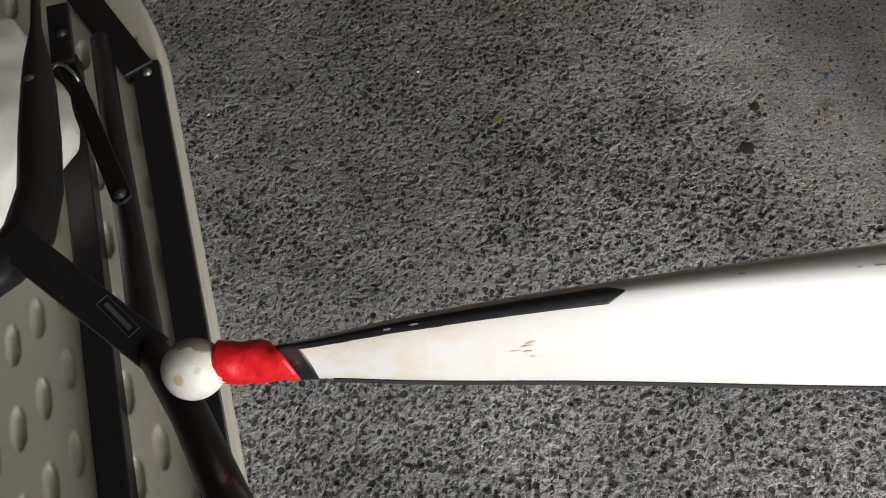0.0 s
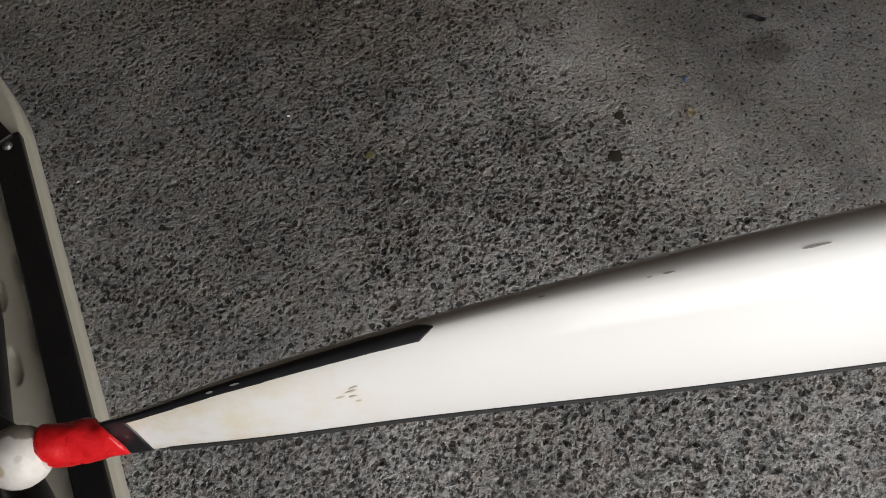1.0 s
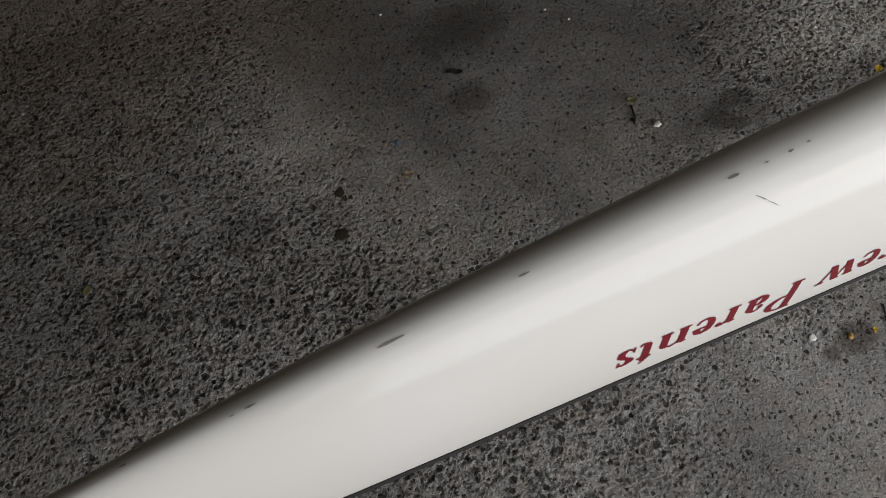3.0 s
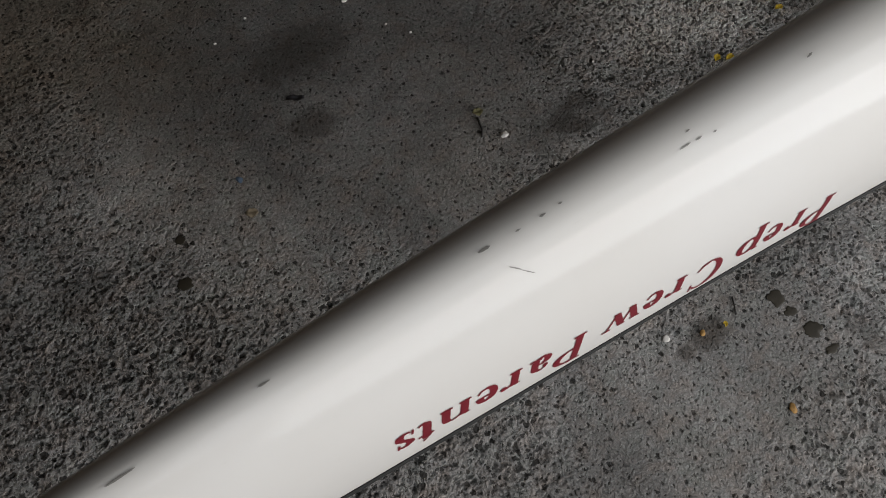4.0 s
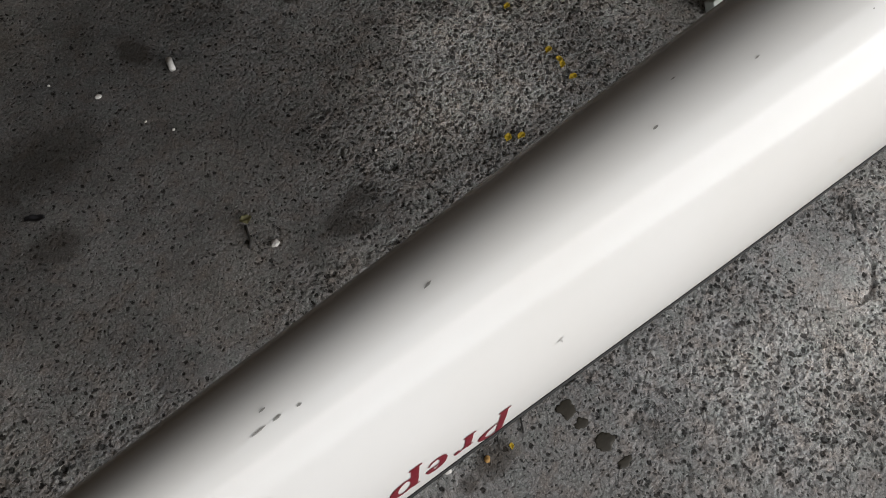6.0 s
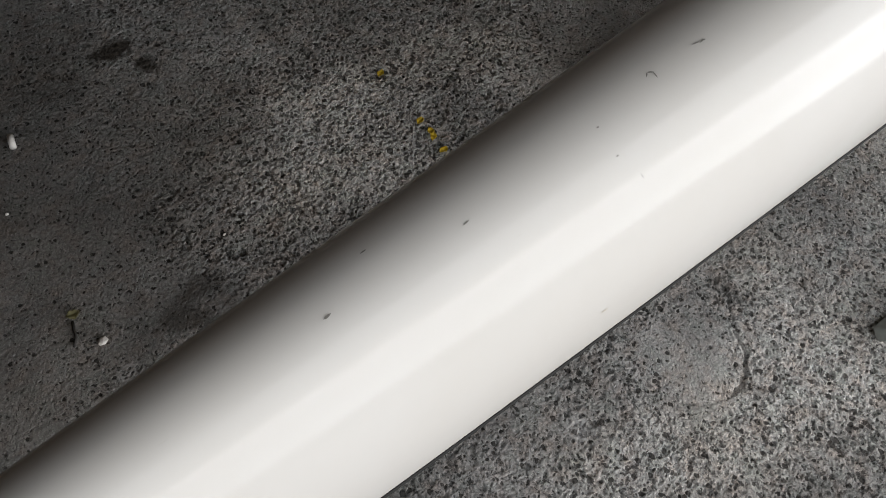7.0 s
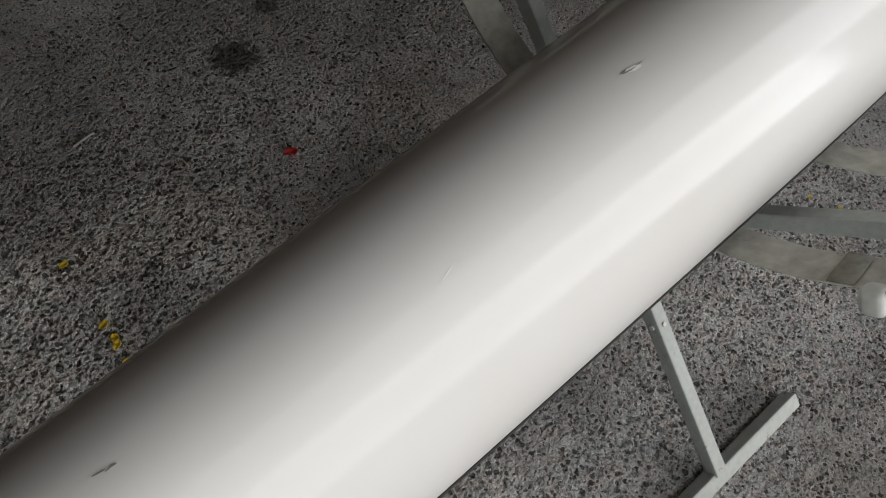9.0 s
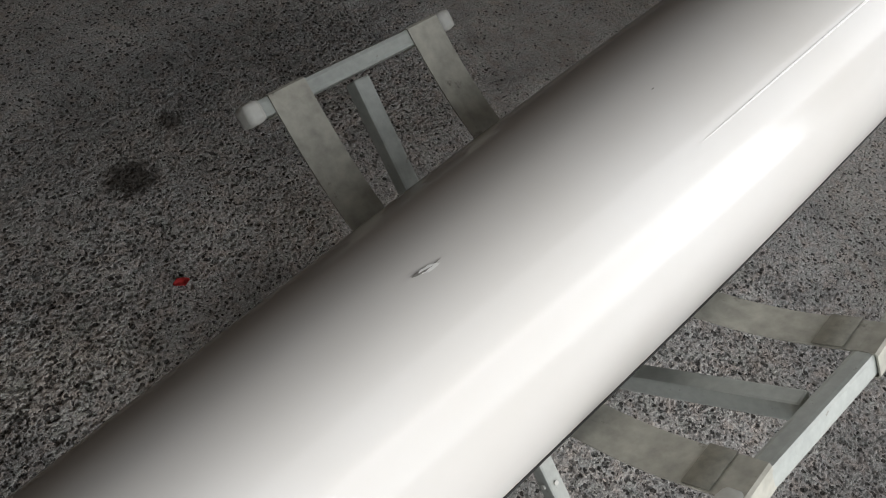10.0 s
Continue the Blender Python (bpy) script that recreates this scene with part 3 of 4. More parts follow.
# lettering, reading from amidships towards the bow with its tops to the gunwale
def arc(cx, cy, rx, ry, lo, hi, n=22):
    """Points on an ellipse from one angle to another, in degrees."""
    return [(cx + rx * math.cos(radians(lo + (hi - lo) * i / n)), cy + ry * math.sin(radians(lo + (hi - lo) * i / n))) for i in range(n + 1)]


# Bold roman letters in millimetres: thick strokes drawn with a level pen, thin ones, and round ends
def serif(x, y, left=7, right=7):
    return [(x - left, y), (x + right, y)]


GLYPHS = {
    "P": ([[(0, 0.5), (0, 42.5)], [(0, 42)] + arc(7, 31, 14, 11, 90, -90) + [(0, 20)]], [serif(0, 0.7), serif(0, 42.3, 7, 8), [(0, 20), (7, 20)]], []),
    "r": ([[(0, 0.5), (0, 24)]], [serif(0, 0.7, 6.5, 6.5), [(-6.5, 23), (0, 24)], arc(9, 13, 8, 10.5, 160, 75, 10)], [(11, 21.5, 3.4)]),
    "e": ([arc(0, 12.2, 7.2, 11.6, 12, 300)], [[(-7, 14.3), (9.5, 14.3)], arc(1.5, 12.2, 8.5, 11.6, 285, 330, 8)], []),
    "p": ([[(0, -13.5), (0, 24)], arc(10, 12.2, 10.5, 11.6, -175, 175)], [serif(0, -13.3, 6.5, 6.5), [(-6.5, 23), (0, 24)]], []),
    "C": ([arc(0, 21, 16, 21.5, 62, 300)], [[(14, 30), (13.5, 42)], arc(0, 21, 17, 21.5, 298, 325, 8), arc(0, 21, 16, 21.5, 40, 66, 6)], []),
    "w": ([[(-17, 24), (-9.5, 0.5)], [(-1, 24), (8, 0.5)]], [[(-9.5, 0.7), (-1, 24)], [(8, 0.7), (16, 24)], serif(-17, 23.8, 6, 6), serif(16, 23.8, 5, 5), serif(-1, 23.8, 5, 4)], []),
    "a": ([[(5.5, 4), (5.5, 17.5)] + arc(0, 17.5, 5.5, 6, 0, 100, 8), arc(-1.5, 6.6, 6, 6, 60, 340)], [arc(-0.5, 18, 7, 6, 60, 170, 10), [(5.5, 4), (8, 1.2), (12.5, 2.2)], [(1, 12), (5.5, 14)]], [(-6, 18.3, 2.9)]),
    "n": ([[(0, 0.5), (0, 24)], [(18.3, 0.5), (18.3, 17)] + arc(12.5, 17, 5.8, 7, 0, 75, 8)], [serif(0, 0.7, 6, 6), serif(18.3, 0.7, 6, 6), [(-6, 23), (0, 24)], arc(11, 12, 10, 11.8, 165, 80, 10)], []),
    "t": ([[(0, 6), (0, 30)], [(0, 6)] + arc(4, 5.5, 4, 5, 180, 270, 6)], [serif(0, 23.8, 6.5, 8), [(-1, 30.5), (3, 35)], [(-6.5, 23.6), (0, 30)], arc(4, 6, 5, 5.4, 265, 330, 6)], []),
    "s": ([[(-5.5, 19.5), (-4.5, 16.5), (0, 13.5), (4.5, 10), (5.2, 6.5)], arc(-1, 18.8, 4.5, 5, 180, 120, 6), arc(1, 6, 4.3, 5.3, 0, -60, 6)],
          [arc(-0.5, 18.5, 7, 5.6, 40, 170, 10), [(5.5, 17), (6, 24.5)], arc(0.5, 6, 7, 5.6, 220, 350, 10), [(-6.8, 7.5), (-7.3, 0)]], []),
}
WRITING = (("P", 1.1895), ("r", 1.1510), ("e", 1.1170), ("p", 1.0940), ("C", 1.0330), ("r", 0.9975), ("e", 0.9665), ("w", 0.9300),
           ("P", 0.8810), ("a", 0.8395), ("r", 0.8130), ("e", 0.7840), ("n", 0.7620), ("t", 0.7255), ("s", 0.7045))


def on_hull(x0, gx, gy, lift):
    """From a letter's own plane, in millimetres, to the skin."""
    x = x0 - 0.001 * gx - 0.00004 * gy
    rise = 0.0578 - 0.024 * (x - 0.70) - 0.001 * gy
    lo, hi = 0.0, 0.3
    for _ in range(16):
        mid = (lo + hi) / 2
        lo, hi = (mid, hi) if (hull_point(x, mid) - hull_point(x, 0)).length < rise else (lo, mid)
    return hull_point(x, lo, lift)


def pen(bm, x0, line, across, lift):
    """A stroke along a line; across(dx, dy) gives the pen's reach to one side, in millimetres."""
    dense = []
    for (ax, ay), (bx, by) in zip(line, line[1:]):
        n = max(1, int(math.hypot(bx - ax, by - ay) / 4))
        dense += [(ax + (bx - ax) * i / n, ay + (by - ay) * i / n) for i in range(n)]
    dense.append(line[-1])
    rows = []
    for i, (px, py) in enumerate(dense):
        (ax, ay), (bx, by) = dense[max(i - 1, 0)], dense[min(i + 1, len(dense) - 1)]
        long = math.hypot(bx - ax, by - ay) or 1
        ox, oy = across((bx - ax) / long, (by - ay) / long)
        rows.append([bm.verts.new(on_hull(x0, px + k * ox, py + k * oy, lift)) for k in (-1, 1)])
    for r, q in zip(rows, rows[1:]):
        bm.faces.new((r[0], r[1], q[1], q[0]))


for char, x0 in WRITING:
    bm = bmesh.new()
    thick, thin, dots = GLYPHS[char]
    n = 0
    for line in thick:
        pen(bm, x0, line, lambda dx, dy: (4.1, -0.3), 0.0006 + 0.00003 * n)
        pen(bm, x0, line, lambda dx, dy: (-1.1 * dy, 1.1 * dx), 0.00062 + 0.00003 * n)
        n += 2
    for line in thin:
        pen(bm, x0, line, lambda dx, dy: (-1.1 * dy, 1.1 * dx), 0.0006 + 0.00003 * n)
        n += 1
    for cx, cy, r in dots:
        bm.faces.new([bm.verts.new(on_hull(x0, px, py, 0.0006 + 0.00003 * n)) for px, py in arc(cx, cy, r, r, 0, 345, 23)])
    part("letter", bm, M_LETTER, shell, "maroon vinyl letter")


def mark(x0, a0, x1, a1, wide, material, name="scuff", label="", lift=0.0006):
    """A thin ragged mark on the hull from one place on the skin to another."""
    n, rnd = 9, random.Random(int(x0 * 1e4))
    bm = bmesh.new()
    mid = []
    for i in range(n + 1):
        f = i / n
        x, a = x0 + (x1 - x0) * f, a0 + (a1 - a0) * f
        w = 0.4 * wide * (0.25 + math.sin(math.pi * f) ** 0.7) * rnd.uniform(0.7, 1.2) / 2
        m = hull_frame(x, a)
        run = (hull_point(x1, a1) - hull_point(x0, a0)).normalized()
        side = m.to_3x3().col[2].cross(run).normalized()
        up = m.to_3x3().col[2] * lift
        mid.append([bm.verts.new(m.translation + up + side * w * t) for t in (-1, 0, 1)])
    for r, s in zip(mid, mid[1:]):
        for k in range(2):
            bm.faces.new((r[k], r[k + 1], s[k + 1], s[k]))
    part(name, bm, material, shell, label)


M_TAN = plain("tan_scrape", (0.48, 0.42, 0.32), 0.6, vary=0.25, scale=60)
M_WORN = plain("worn_grey_tape", (0.3, 0.3, 0.28), 0.6, scale=60)
M_PALE_MARK = plain("pale_chips_and_lines", (0.8, 0.79, 0.75), 0.5, scale=60)
for m in ((0.804, 0.49, 0.815, 0.49, 0.006), (0.861, 0.486, 0.867, 0.486, 0.004), (0.880, 0.49, 0.884, 0.49, 0.003),
          (0.820, 0.399, 0.829, 0.372, 0.0022), (0.829, 0.370, 0.839, 0.342, 0.0018), (1.240, 0.163, 1.250, 0.170, 0.002),
          (1.247, 0.166, 1.249, 0.156, 0.002), (1.150, 0.483, 1.158, 0.49, 0.004), (0.995, 0.437, 1.007, 0.440, 0.003),
          (1.012, 0.437, 1.019, 0.439, 0.003), (1.030, 0.431, 1.034, 0.432, 0.003), (1.008, 0.476, 1.013, 0.478, 0.003),
          (0.618, 0.492, 0.628, 0.492, 0.004), (0.503, 0.474, 0.525, 0.477, 0.004), (0.402, 0.496, 0.412, 0.496, 0.003),
          (0.391, 0.494, 0.395, 0.494, 0.002), (0.311, 0.53, 0.317, 0.53, 0.003), (0.838, 0.485, 0.843, 0.485, 0.003),
          (1.6865, 0.397, 1.6895, 0.397, 0.003), (1.769, 0.505, 1.774, 0.514, 0.003), (1.774, 0.514, 1.780, 0.505, 0.003),
          (1.779, 0.506, 1.777, 0.49, 0.003), (1.836, 0.507, 1.846, 0.503, 0.003), (1.848, 0.503, 1.853, 0.500, 0.004),
          (1.703, 0.335, 1.704, 0.324, 0.0015), (1.688, 0.475, 1.691, 0.475, 0.003), (1.529, 0.467, 1.536, 0.469, 0.003),
          (1.394, 0.472, 1.401, 0.474, 0.004), (1.450, 0.555, 1.456, 0.555, 0.003), (2.442, 0.5035, 2.468, 0.4990, 0.009),
          (2.460, 0.4985, 2.479, 0.4995, 0.0022), (2.855, 0.504, 2.861, 0.504, 0.003), (1.844, 0.500, 1.852, 0.502, 0.003)):
    mark(*m, M_SCUFF)
for m in ((0.150, 0.222, 0.157, 0.226, 0.003), (0.161, 0.258, 0.169, 0.266, 0.004), (0.158, 0.242, 0.167, 0.248, 0.004),
          (0.160, 0.215, 0.167, 0.219, 0.004), (0.165, 0.186, 0.170, 0.189, 0.003), (1.643, 0.094, 1.652, 0.094, 0.003)):
    mark(*m, M_TAN, label="tan scrape")
# pale chips, and two long pale lines from x 2.85 to 3.8
for m in ((2.457, 0.494, 2.474, 0.494, 0.004), (0.193, 0.441, 0.202, 0.441, 0.004), (2.128, 0.404, 2.148, 0.416, 0.0015), (2.85, 0.358, 3.25, 0.3585, 0.006), (3.1, 0.3585, 3.8, 0.358, 0.009), (2.450, 0.5015, 2.472, 0.4955, 0.013)):
    mark(*m, M_PALE_MARK, label="pale mark on the gelcoat")

for m in ((0.051, 0.475, 0.057, 0.473, 0.004), (0.071, 0.48, 0.079, 0.478, 0.003)):
    mark(*m, M_WORN, label="worn pale spot in the black strip", lift=0.0026)

# ---- the sling stand under the shell ----
stand = thing("sling_stand", pose(2.7, 0.35, 0), label="grey-green steel folding sling stand with canvas straps", category="boat stand")
LEG_A, LEG_B = ((2.676, -0.045, 0.030), (2.750, 0.709, 0.648)), ((2.722, 0.755, 0.030), (2.763, -0.012, 0.632))
for p, q, u in (((2.424, -0.025, 0.0211), (2.928, -0.069, 0.0211), (0.07, 0.75, 0.62)), ((2.47, 0.77, 0.0211), (2.97, 0.745, 0.0211), (0.04, -0.77, 0.60))):
    part("foot", bar(p, q, 0.030, 0.030, 0.004, u), M_STEEL, stand)
for p, q in (LEG_A, LEG_B):
    leg = part("leg", bar(p, q, 0.028, 0.028, 0.004), M_STEEL, stand)
    d = Vector(q) - Vector(p)
    for f in (0.31,):
        c = Vector(p) + d * f
        m = along(c, c + d)
        bm = bmesh.new()
        bmesh.ops.create_cone(bm, cap_ends=True, segments=12, radius1=0.0045, radius2=0.004, depth=0.004, matrix=m @ pose(0, 0.0, 0.0145))
        bmesh.ops.create_cone(bm, cap_ends=True, segments=12, radius1=0.0045, radius2=0.004, depth=0.034, matrix=m @ pose(0, 0, 0, 90))
        part("bolt", bm, M_CAP, leg, "pale bolt head")
TOPS = (((2.572, -0.008, 0.648), (2.952, -0.042, 0.648), Vector(LEG_B[1]) - Vector(LEG_B[0])),
        ((2.570, 0.730, 0.660), (2.945, 0.720, 0.660), Vector(LEG_A[1]) - Vector(LEG_A[0])))
for p, q, u in TOPS:
    top = part("top_bar", bar(p, q, 0.030, 0.026, 0.006, u), M_STEEL, stand)
    m = along(p, q, u)
    length = (Vector(q) - Vector(p)).length
    for e in (0, 1):
        x0 = -0.006 if e == 0 else length - 0.022
        bm = bmesh.new()
        box(bm, (x0, -0.0175, -0.0155), (x0 + 0.028, 0.0175, 0.0155), m, 0.0085)
        part("end_cap", bm, M_CAP, top, "pale plastic end cap", smooth=True)
def wrap(bar_ends, x, corners):
    """Corners of a loop of webbing round a top bar at x."""
    p, q, u = bar_ends
    m = along(p, q, u)
    return [tuple(m @ Vector(((x - p[0]), 0.0172 * cy, 0.0150 * cz))) for cy, cz in corners]


for near, n_hull, f_hull, far in ((2.606, 2.607, 2.625, 2.636), (2.890, 2.863, 2.887, 2.892)):
    line = wrap(TOPS[0], near, ((0.3, -1), (-0.8, -1), (-1, -0.8), (-1, 0.8), (-0.8, 1), (0.8, 1), (1, 0.8), (1, -0.6)))
    over = wrap(TOPS[1], far, ((-1, -0.6), (-1, 0.8), (-0.8, 1), (0.8, 1), (1, 0.8), (1, -0.8), (0.8, -1), (-0.3, -1)))
    s, e = Vector(line[-1]), Vector(over[0])
    h0, h1 = Vector((n_hull, 0.172, 0.562)), Vector((f_hull, 0.517, 0.562))
    for i in range(1, 13):
        f = i / 13
        line.append(tuple(s.lerp(h0, f) - Vector((0, 0, 0.010 * math.sin(math.pi * f)))))
    for i in range(13):
        f = i / 12
        line.append(tuple(h0.lerp(h1, f) - Vector((0, 0, 0.006 * math.sin(math.pi * f)))))
    for i in range(1, 13):
        f = i / 13
        line.append(tuple(h1.lerp(e, f) - Vector((0, 0, 0.010 * math.sin(math.pi * f)))))
    line += over
    rows = []
    for i, (x, y, z) in enumerate(line):
        w = 0.031
        rows.append([Vector((x + d * w, y, z)) for d in (-1, -0.5, 0, 0.5, 1)])
    strap = part("strap", sheet(rows, 0.0022), M_WEB, stand, "grimy canvas webbing strap")
    fold = [[q + Vector((0.0015, 0, 0.0030)) for q in row] for row in rows[8:11]]
    part("fold", sheet(fold, 0.0020), M_FOLD, strap, "darker stitched fold of webbing", smooth=True)

M_DULL = plain("dull_dark_bolt", (0.05, 0.05, 0.048), 0.45, 0.6)

# ---- the folding table, upside down on the floor ----
TM = pose(-0.41, 1.08, 0, 0, 0, -74.8)
table = thing("folding_table", TM, label="off-white moulded plastic folding table upside down with black steel legs", category="table")
bm = bmesh.new()
LONG, WIDE, START, ROUND_U, ROUND_V = 1.68, 0.74, -0.43, 0.45, 0.37


def rim_distance(u, v):
    """How far inside the rounded outline a place on the table lies."""
    dx, dy = min(u - START, START + LONG - u), min(v, WIDE - v)
    if dx < ROUND_U and dy < ROUND_V:
        return ROUND_V * (1 - math.hypot(1 - dx / ROUND_U, 1 - dy / ROUND_V))
    return min(dx, dy)


def table_height(u, v):
    d = rim_distance(u, v)
    z = 0.034
    lip = 0.034 + 0.040 * (-0.32 < u < 0.022) - 0.028 * (-0.045 < u < -0.030)
    if d < lip:
        z = 0.034 + 0.018 * min(1, max(0, (lip - d) / 0.008)) - 0.05 * max(0, min(d, lip) - 0.030)
        z -= 0.010 * max(0, 1 - d / 0.010) ** 2
    elif 0.045 < d:
        col = round((v - 0.066) / 0.040)
        cv = 0.066 + 0.040 * col
        du = ((u - 0.018 - 0.036 * col + 0.0675) % 0.135) - 0.0675
        r = math.hypot(du / 0.034, (v - cv) / 0.0085)
        if r < 1:
            z -= 0.016 * (1 - r ** 4) ** 0.7
    return z


NU, NV = 380, 185
vs = {}
for i in range(NU + 1):
    for j in range(NV + 1):
        u, v = START + LONG * i / NU, WIDE * j / NV
        d = rim_distance(u, v)
        if d >= -0.0045:
            if d < 0.0045:  # draw the edge onto the outline
                gx = (rim_distance(u + 1e-4, v) - d, rim_distance(u, v + 1e-4) - d)
                g = math.hypot(*gx) or 1
                u, v = u - gx[0] / g * d, v - gx[1] / g * d
            vs[i, j] = bm.verts.new(TM @ Vector((u, -v, table_height(u, v))))
for i in range(NU):
    for j in range(NV):
        q = [vs.get(k) for k in ((i, j), (i + 1, j), (i + 1, j + 1), (i, j + 1))]
        if all(q):
            bm.faces.new(q)
edge = [e for e in bm.edges if len(e.link_faces) == 1]
low = bmesh.ops.extrude_edge_only(bm, edges=edge)["geom"]
for v in low:
    if isinstance(v, bmesh.types.BMVert):
        v.co.z = 0.0
part("tabletop", bm, M_TABLE, table, "off-white blow-moulded top with dimples", smooth=True)
part("rail", box(bmesh.new(), (0.035, -0.056, 0.034), (1.2, -0.006, 0.066), TM, 0.003), M_FRAME, table)
part("rail", box(bmesh.new(), (-0.02, -0.192, 0.034), (1.2, -0.147, 0.068), TM, 0.003), M_FRAME, table)
part("end_rail", bar((-0.437, 1.018, 0.0605), (-0.575, 1.205, 0.0605), 0.056, 0.026, 0.003), M_FRAME, table)
part("leg", tube([(-0.50, 1.06, 0.10), (-0.41, 0.82, 0.185), (-0.308, 0.56, 0.28), (-0.213, 0.365, 0.425), (-0.135, 0.265, 0.50), (-0.080, 0.185, 0.565), (-0.052, 0.145, 0.60)], 0.0175, 20), M_FRAME, table, smooth=True)
part("leg", tube([(-0.515, 1.02, 0.29), (-0.506, 0.966, 0.30), (-0.488, 0.902, 0.31), (-0.471, 0.835, 0.315), (-0.453, 0.777, 0.325), (-0.423, 0.678, 0.345), (-0.393, 0.586, 0.37), (-0.372, 0.505, 0.41), (-0.368, 0.445, 0.45), (-0.42, 0.38, 0.47)],
          (0.007, 0.007, 0.008, 0.018, 0.023, 0.0265, 0.0265, 0.028, 0.024, 0.022), 20), M_FRAME, table, smooth=True)
brace = part("brace", bar((-0.365, 0.475, 0.462), (-0.195, 0.345, 0.438), 0.040, 0.018, 0.004), M_FRAME, table)
bm = bmesh.new()
PL = along((-0.254, 0.4005, 0.4585), (-0.214, 0.3625, 0.4535))
for lo, hi in (((0, 0.0065, 0), (0.052, 0.0074, 0.001)), ((0, -0.0074, 0), (0.052, -0.0065, 0.001)), ((0, -0.0065, 0), (0.001, 0.0065, 0.001)), ((0.051, -0.0065, 0), (0.052, 0.0065, 0.001)),
               ((0.006, -0.0025, 0), (0.046, 0.0025, 0.0006))):
    box(bm, lo, hi, PL)
part("maker_plate", bm, plain("worn_grey_print", (0.07, 0.07, 0.068), 0.5), brace, "outlined maker's plate")
part("bracket", bar((-0.500, 1.000, 0.25), (-0.470, 0.885, 0.25), 0.034, 0.012, 0.003), M_FRAME, table)
bm = bar((-0.478, 0.905, 0.235), (-0.3145, 0.606, 0.3205), 0.026, 0.005, 0.001)
bmesh.ops.create_cone(bm, cap_ends=True, segments=28, radius1=0.013, radius2=0.013, depth=0.0048, matrix=along((-0.3145, 0.606, 0.3205), (-0.151, 0.307, 0.406)))
part("link", bm, M_FRAME, table)
part("wire_clip", tube([(-0.483, 0.864, 0.26), (-0.470, 0.872, 0.266), (-0.456, 0.866, 0.267), (-0.444, 0.855, 0.264), (-0.436, 0.843, 0.258)], 0.0025, 8), M_BOLT, table, "bright wire clip", smooth=True)
for c in ((-0.417, 1.004, 0.080), (-0.316, 0.608, 0.326), (-0.480, 0.939, 0.259), (-0.456, 0.779, 0.3465)):
    bm = ball(bmesh.new(), c, (0.0065, 0.0065, 0.0035), seg=14, rings=8)
    bmesh.ops.create_cone(bm, cap_ends=True, segments=14, radius1=0.009, radius2=0.009, depth=0.0015, matrix=Matrix.Translation(Vector(c) - Vector((0, 0, 0.001))))
    part("bolt", bm, M_DULL if 0.2 < c[2] < 0.33 else M_BOLT, table, "dull bolt head" if 0.2 < c[2] < 0.33 else "bright bolt head", smooth=True)

M_BAG = plain("white_plastic_bag", (0.8, 0.77, 0.68), 0.4, vary=0.08, scale=10)
bm = ball(bmesh.new(), (-0.665, 0.86, 0.135), (0.155, 0.21, 0.10), pose(0, 0, 0, 0, 0, 15), 48, 32)
for v in bm.verts:
    v.co += 0.03 * noise.noise_vector(v.co * 9) + 0.008 * noise.noise_vector(v.co * 26)
    v.co.z = max(v.co.z, 0.0365)
tagged(part("plastic_bag", bm, M_BAG, smooth=True), "crumpled off-white plastic bag lying on the upturned table", "bag")

# ---- litter on the floor ----
M_LEAF_RED = plain("red_leaf", (0.42, 0.03, 0.03), 0.5, vary=0.3, scale=60)
M_LEAF_BLACK = plain("black_rotten_leaf", (0.012, 0.012, 0.014), 0.55, vary=0.4, scale=60)
M_LEAF_TAN = plain("tan_dry_leaf", (0.30, 0.25, 0.17), 0.7, vary=0.3, scale=60)
M_LEAF_GREEN = plain("yellow_green_leaf", (0.16, 0.15, 0.07), 0.6, vary=0.3, scale=60)
M_PETAL = plain("yellow_petal", (0.62, 0.44, 0.03), 0.55, vary=0.25, scale=80)
M_ORANGE = plain("orange_crumb", (0.45, 0.26, 0.08), 0.7, vary=0.3, scale=80)
M_WHITE = plain("white_chip", (0.72, 0.70, 0.66), 0.6, vary=0.15, scale=80, relief=0.0006)
M_TWIG = plain("dark_twig", (0.03, 0.028, 0.025), 0.7)
M_GUM = plain("trodden_chewing_gum", (0.034, 0.029, 0.019), 0.6, vary=0.3, scale=60, relief=0.0005)
M_STICK = plain("pale_splinter", (0.24, 0.225, 0.2), 0.7, vary=0.2, scale=60)
M_BLUE = plain("blue_paint_fleck", (0.09, 0.13, 0.19), 0.6, vary=0.3, scale=90)


def leaf(name, x, y, long, wide, turn, material, label, curl=0.004, lift=0.0035, pointed=0.8):
    """A small curled leaf or petal with a ragged outline, lying on the floor."""
    rnd = random.Random(int(x * 1000 + y * 77))
    m = pose(x, y, lift, 0, 0, turn)
    rows = []
    for i in range(11):
        f = i / 10
        w = wide / 2 * max(0.06, math.sin(math.pi * (0.04 + 0.92 * f)) ** pointed) * rnd.uniform(0.85, 1.12)
        rows.append([m @ Vector(((f - 0.5) * long, w * k, curl * (k * k + 0.7 * math.sin(f * 5) ** 2))) for k in (-1, -0.5, 0, 0.5, 1)])
    tagged(part(name, sheet(rows, 0.0005), material, smooth=True), label, name.replace("_", " ") if name != "dry_leaf" else "leaf")


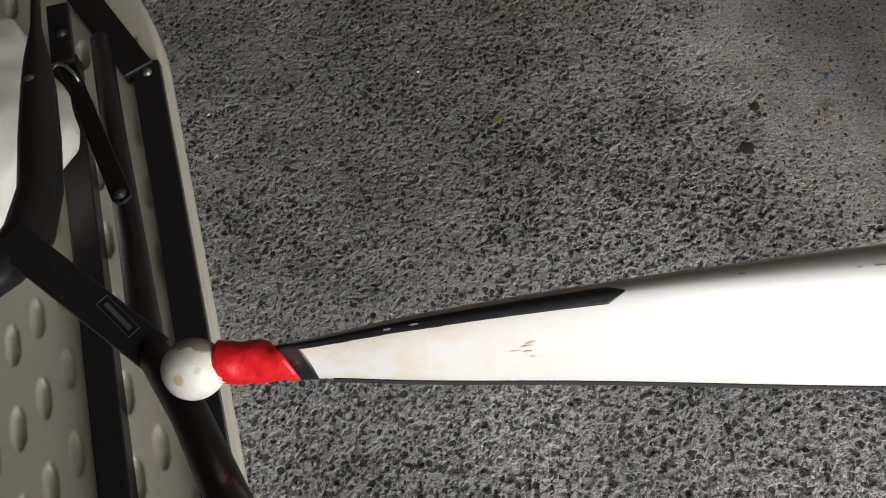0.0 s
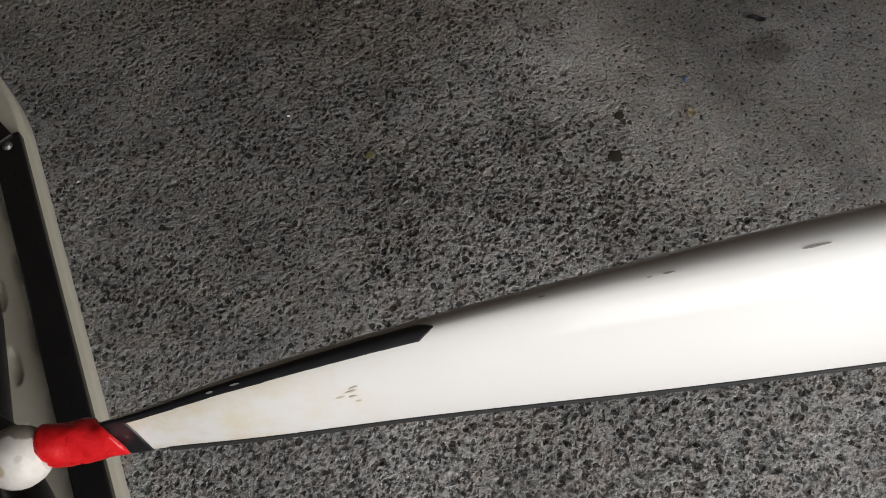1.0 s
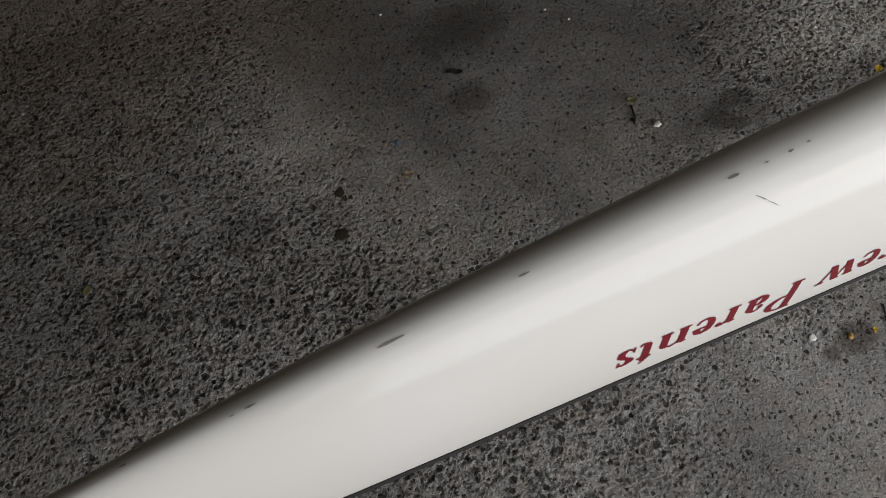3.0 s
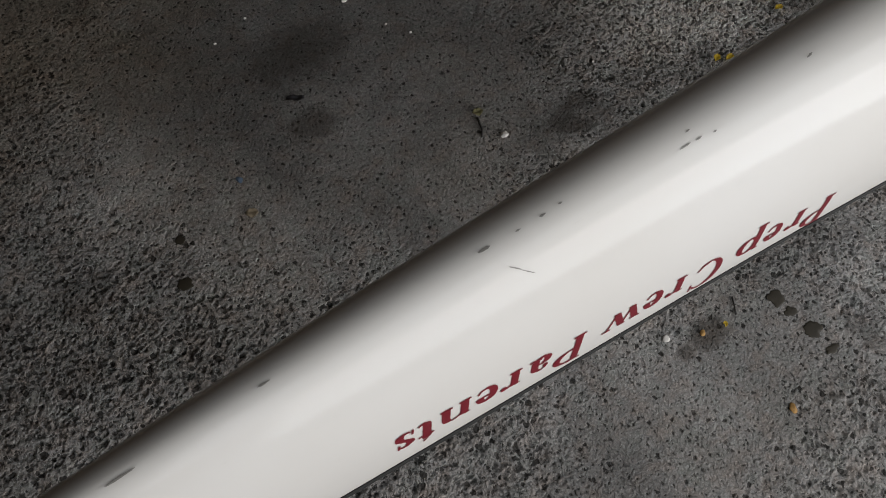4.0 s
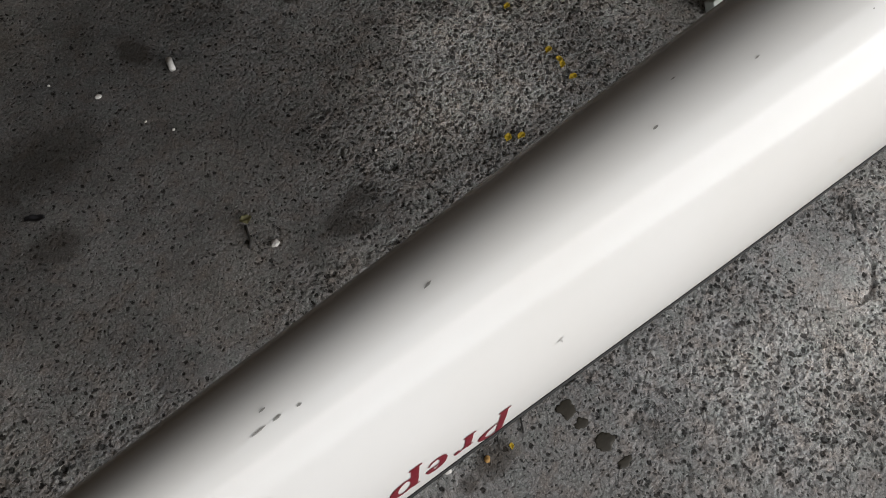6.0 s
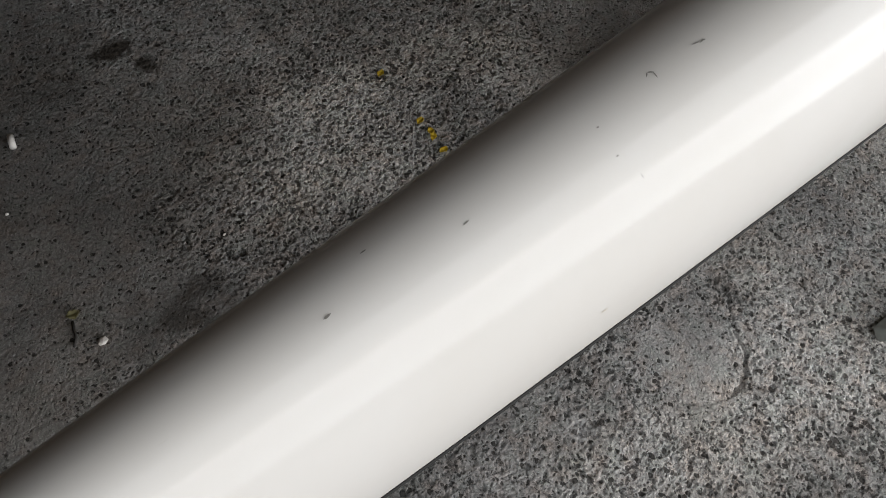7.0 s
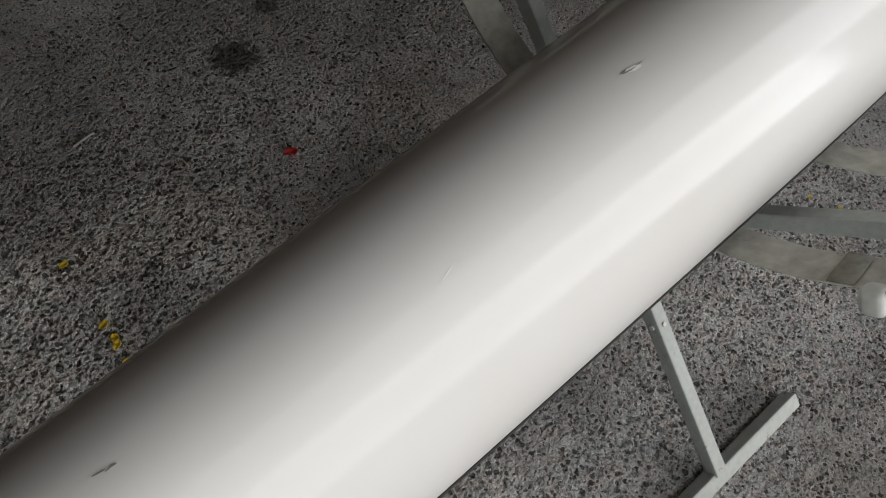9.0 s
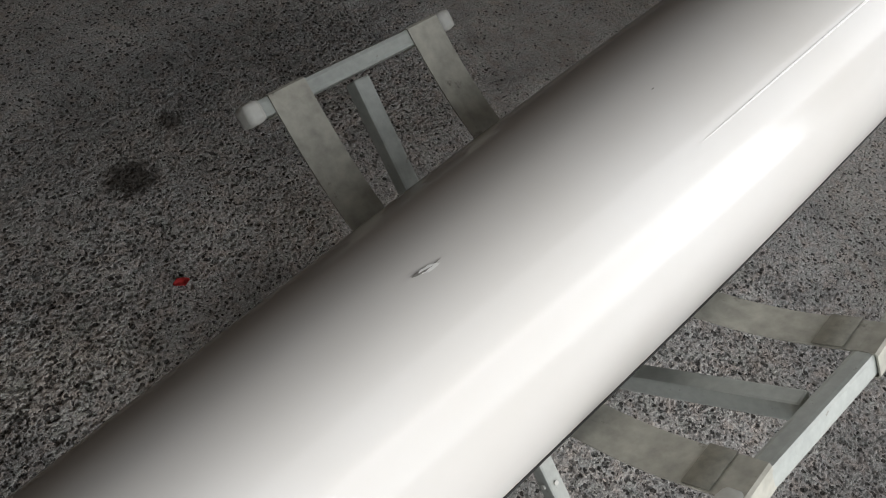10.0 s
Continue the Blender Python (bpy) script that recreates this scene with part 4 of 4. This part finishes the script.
def crumb(name, x, y, rx, ry, rz, turn, material, label, category):
    bm = ball(bmesh.new(), (x, y, rz * 0.55), (rx, ry, rz), pose(0, 0, 0, 0, 0, turn), 16, 10)
    for v in bm.verts:
        v.co += 0.35 * min(rx, ry) * noise.noise_vector(v.co * 160 + Vector((x, y, 0)) * 50)
    tagged(part(name, bm, material, smooth=True), label, category)


leaf("red_leaf", 2.602, 1.02, 0.034, 0.022, -20, M_LEAF_RED, "small bright red leaf on the concrete floor")
leaf("dry_leaf", 1.004, 1.132, 0.036, 0.015, -28, M_LEAF_BLACK, "blackened rotten leaf flat on the floor", pointed=0.35)
leaf("dry_leaf", 0.807, 0.930, 0.020, 0.024, 70, M_LEAF_TAN, "pale tan dry leaf trodden into the floor", 0.002)
leaf("dry_leaf", 1.299, 0.912, 0.018, 0.024, 80, M_LEAF_GREEN, "small yellow-green leaf beside a black twig", 0.003)
leaf("dry_leaf", 0.201, 0.936, 0.020, 0.018, 60, M_LEAF_GREEN, "faded green leaf trodden flat on the floor", 0.0005, 0.0012)
for x, y, t in ((2.072, 0.902, 20), (2.071, 0.866, 70), (2.066, 0.852, 40), (2.060, 0.812, 0), (1.828, 0.770, 35), (1.853, 0.757, 10), (2.09, 1.058, 20)):
    leaf("petal", x, y, 0.020, 0.015, t, M_PETAL, "tiny yellow petal on the floor", 0.003)
leaf("petal", 3.467, 0.163, 0.012, 0.010, 30, M_PETAL, "tiny yellow petal on the floor", 0.003)
leaf("petal", 3.496, 0.095, 0.014, 0.009, 60, M_PETAL, "tiny yellow petal on the floor", 0.003)
leaf("petal", 1.395, 0.292, 0.010, 0.008, 60, M_PETAL, "tiny yellow petal on the floor", 0.003)
crumb("crumb", 1.351, 0.301, 0.006, 0.005, 0.004, 20, M_ORANGE, "small orange crumb on the floor", "crumb")
crumb("crumb", 1.385, 0.118, 0.009, 0.006, 0.003, 60, M_ORANGE, "small orange crumb on the floor", "crumb")
for x, y, rx, ry in ((1.313, 0.839, 0.009, 0.007), (1.231, 1.331, 0.007, 0.005), (1.289, 0.327, 0.007, 0.006), (3.518, 0.027, 0.010, 0.007)):
    crumb("white_chip", x, y, rx, ry, 0.004, 15, M_WHITE, "white paint chip on the floor", "chip")
for x, y in ((1.273, 1.223), (1.306, 1.175), (1.168, 1.413), (1.022, 1.393), (0.935, 1.357), (1.593, 0.903), (-0.325, 0.965), (0.06, 1.05)):
    crumb("white_fleck", x, y, 0.0032, 0.0026, 0.002, 0, M_WHITE, "tiny white fleck on the floor", "chip")
crumb("blue_fleck", 0.821, 1.013, 0.006, 0.008, 0.0012, 20, M_BLUE, "blue paint fleck on the floor", "chip")
bm = tube([(1.392, 1.338, 0.007), (1.388, 1.325, 0.008), (1.384, 1.309, 0.006)], 0.0065, 14)
tagged(part("pebble", bm, M_WHITE, smooth=True), "rounded white pebble on the floor", "stone")
for pts, r in ((((1.292, 0.902, 0.003), (1.286, 0.885, 0.004), (1.283, 0.872, 0.003), (1.272, 0.857, 0.003)), 0.0024),
               (((1.445, 0.326, 0.002), (1.438, 0.314, 0.003), (1.427, 0.296, 0.002)), 0.0016)):
    tagged(part("twig", tube(pts, r, 8), M_TWIG, smooth=True), "short black twig on the floor", "twig")
tagged(part("splinter", tube([(2.262, 1.306, 0.003), (2.29, 1.312, 0.004), (2.316, 1.317, 0.003)], 0.0026, 7), M_STICK), "pale wooden splinter on the floor", "twig")
for x, y, rx, ry in ((1.514, 0.281, 0.017, 0.014), (1.514, 0.249, 0.013, 0.009), (1.525, 0.203, 0.019, 0.015), (1.524, 0.158, 0.017, 0.008), (0.642, 0.859, 0.013, 0.013), (0.672, 0.948, 0.009, 0.009)):
    bm = ball(bmesh.new(), (x, y, 0.0001), (rx, ry, 0.0010), seg=30, rings=8)
    for v in bm.verts:
        k = 1 + 0.45 * noise.noise(Vector((v.co.x, v.co.y, x)) * 70) + 0.35 * noise.noise(Vector((v.co.y, v.co.x, y)) * 170)
        v.co.x, v.co.y = x + (v.co.x - x) * k, y + (v.co.y - y) * k
    tagged(part("chewing_gum", bm, M_GUM, smooth=True), "dark trodden chewing gum on the floor", "gum", "gum spots on the floor")
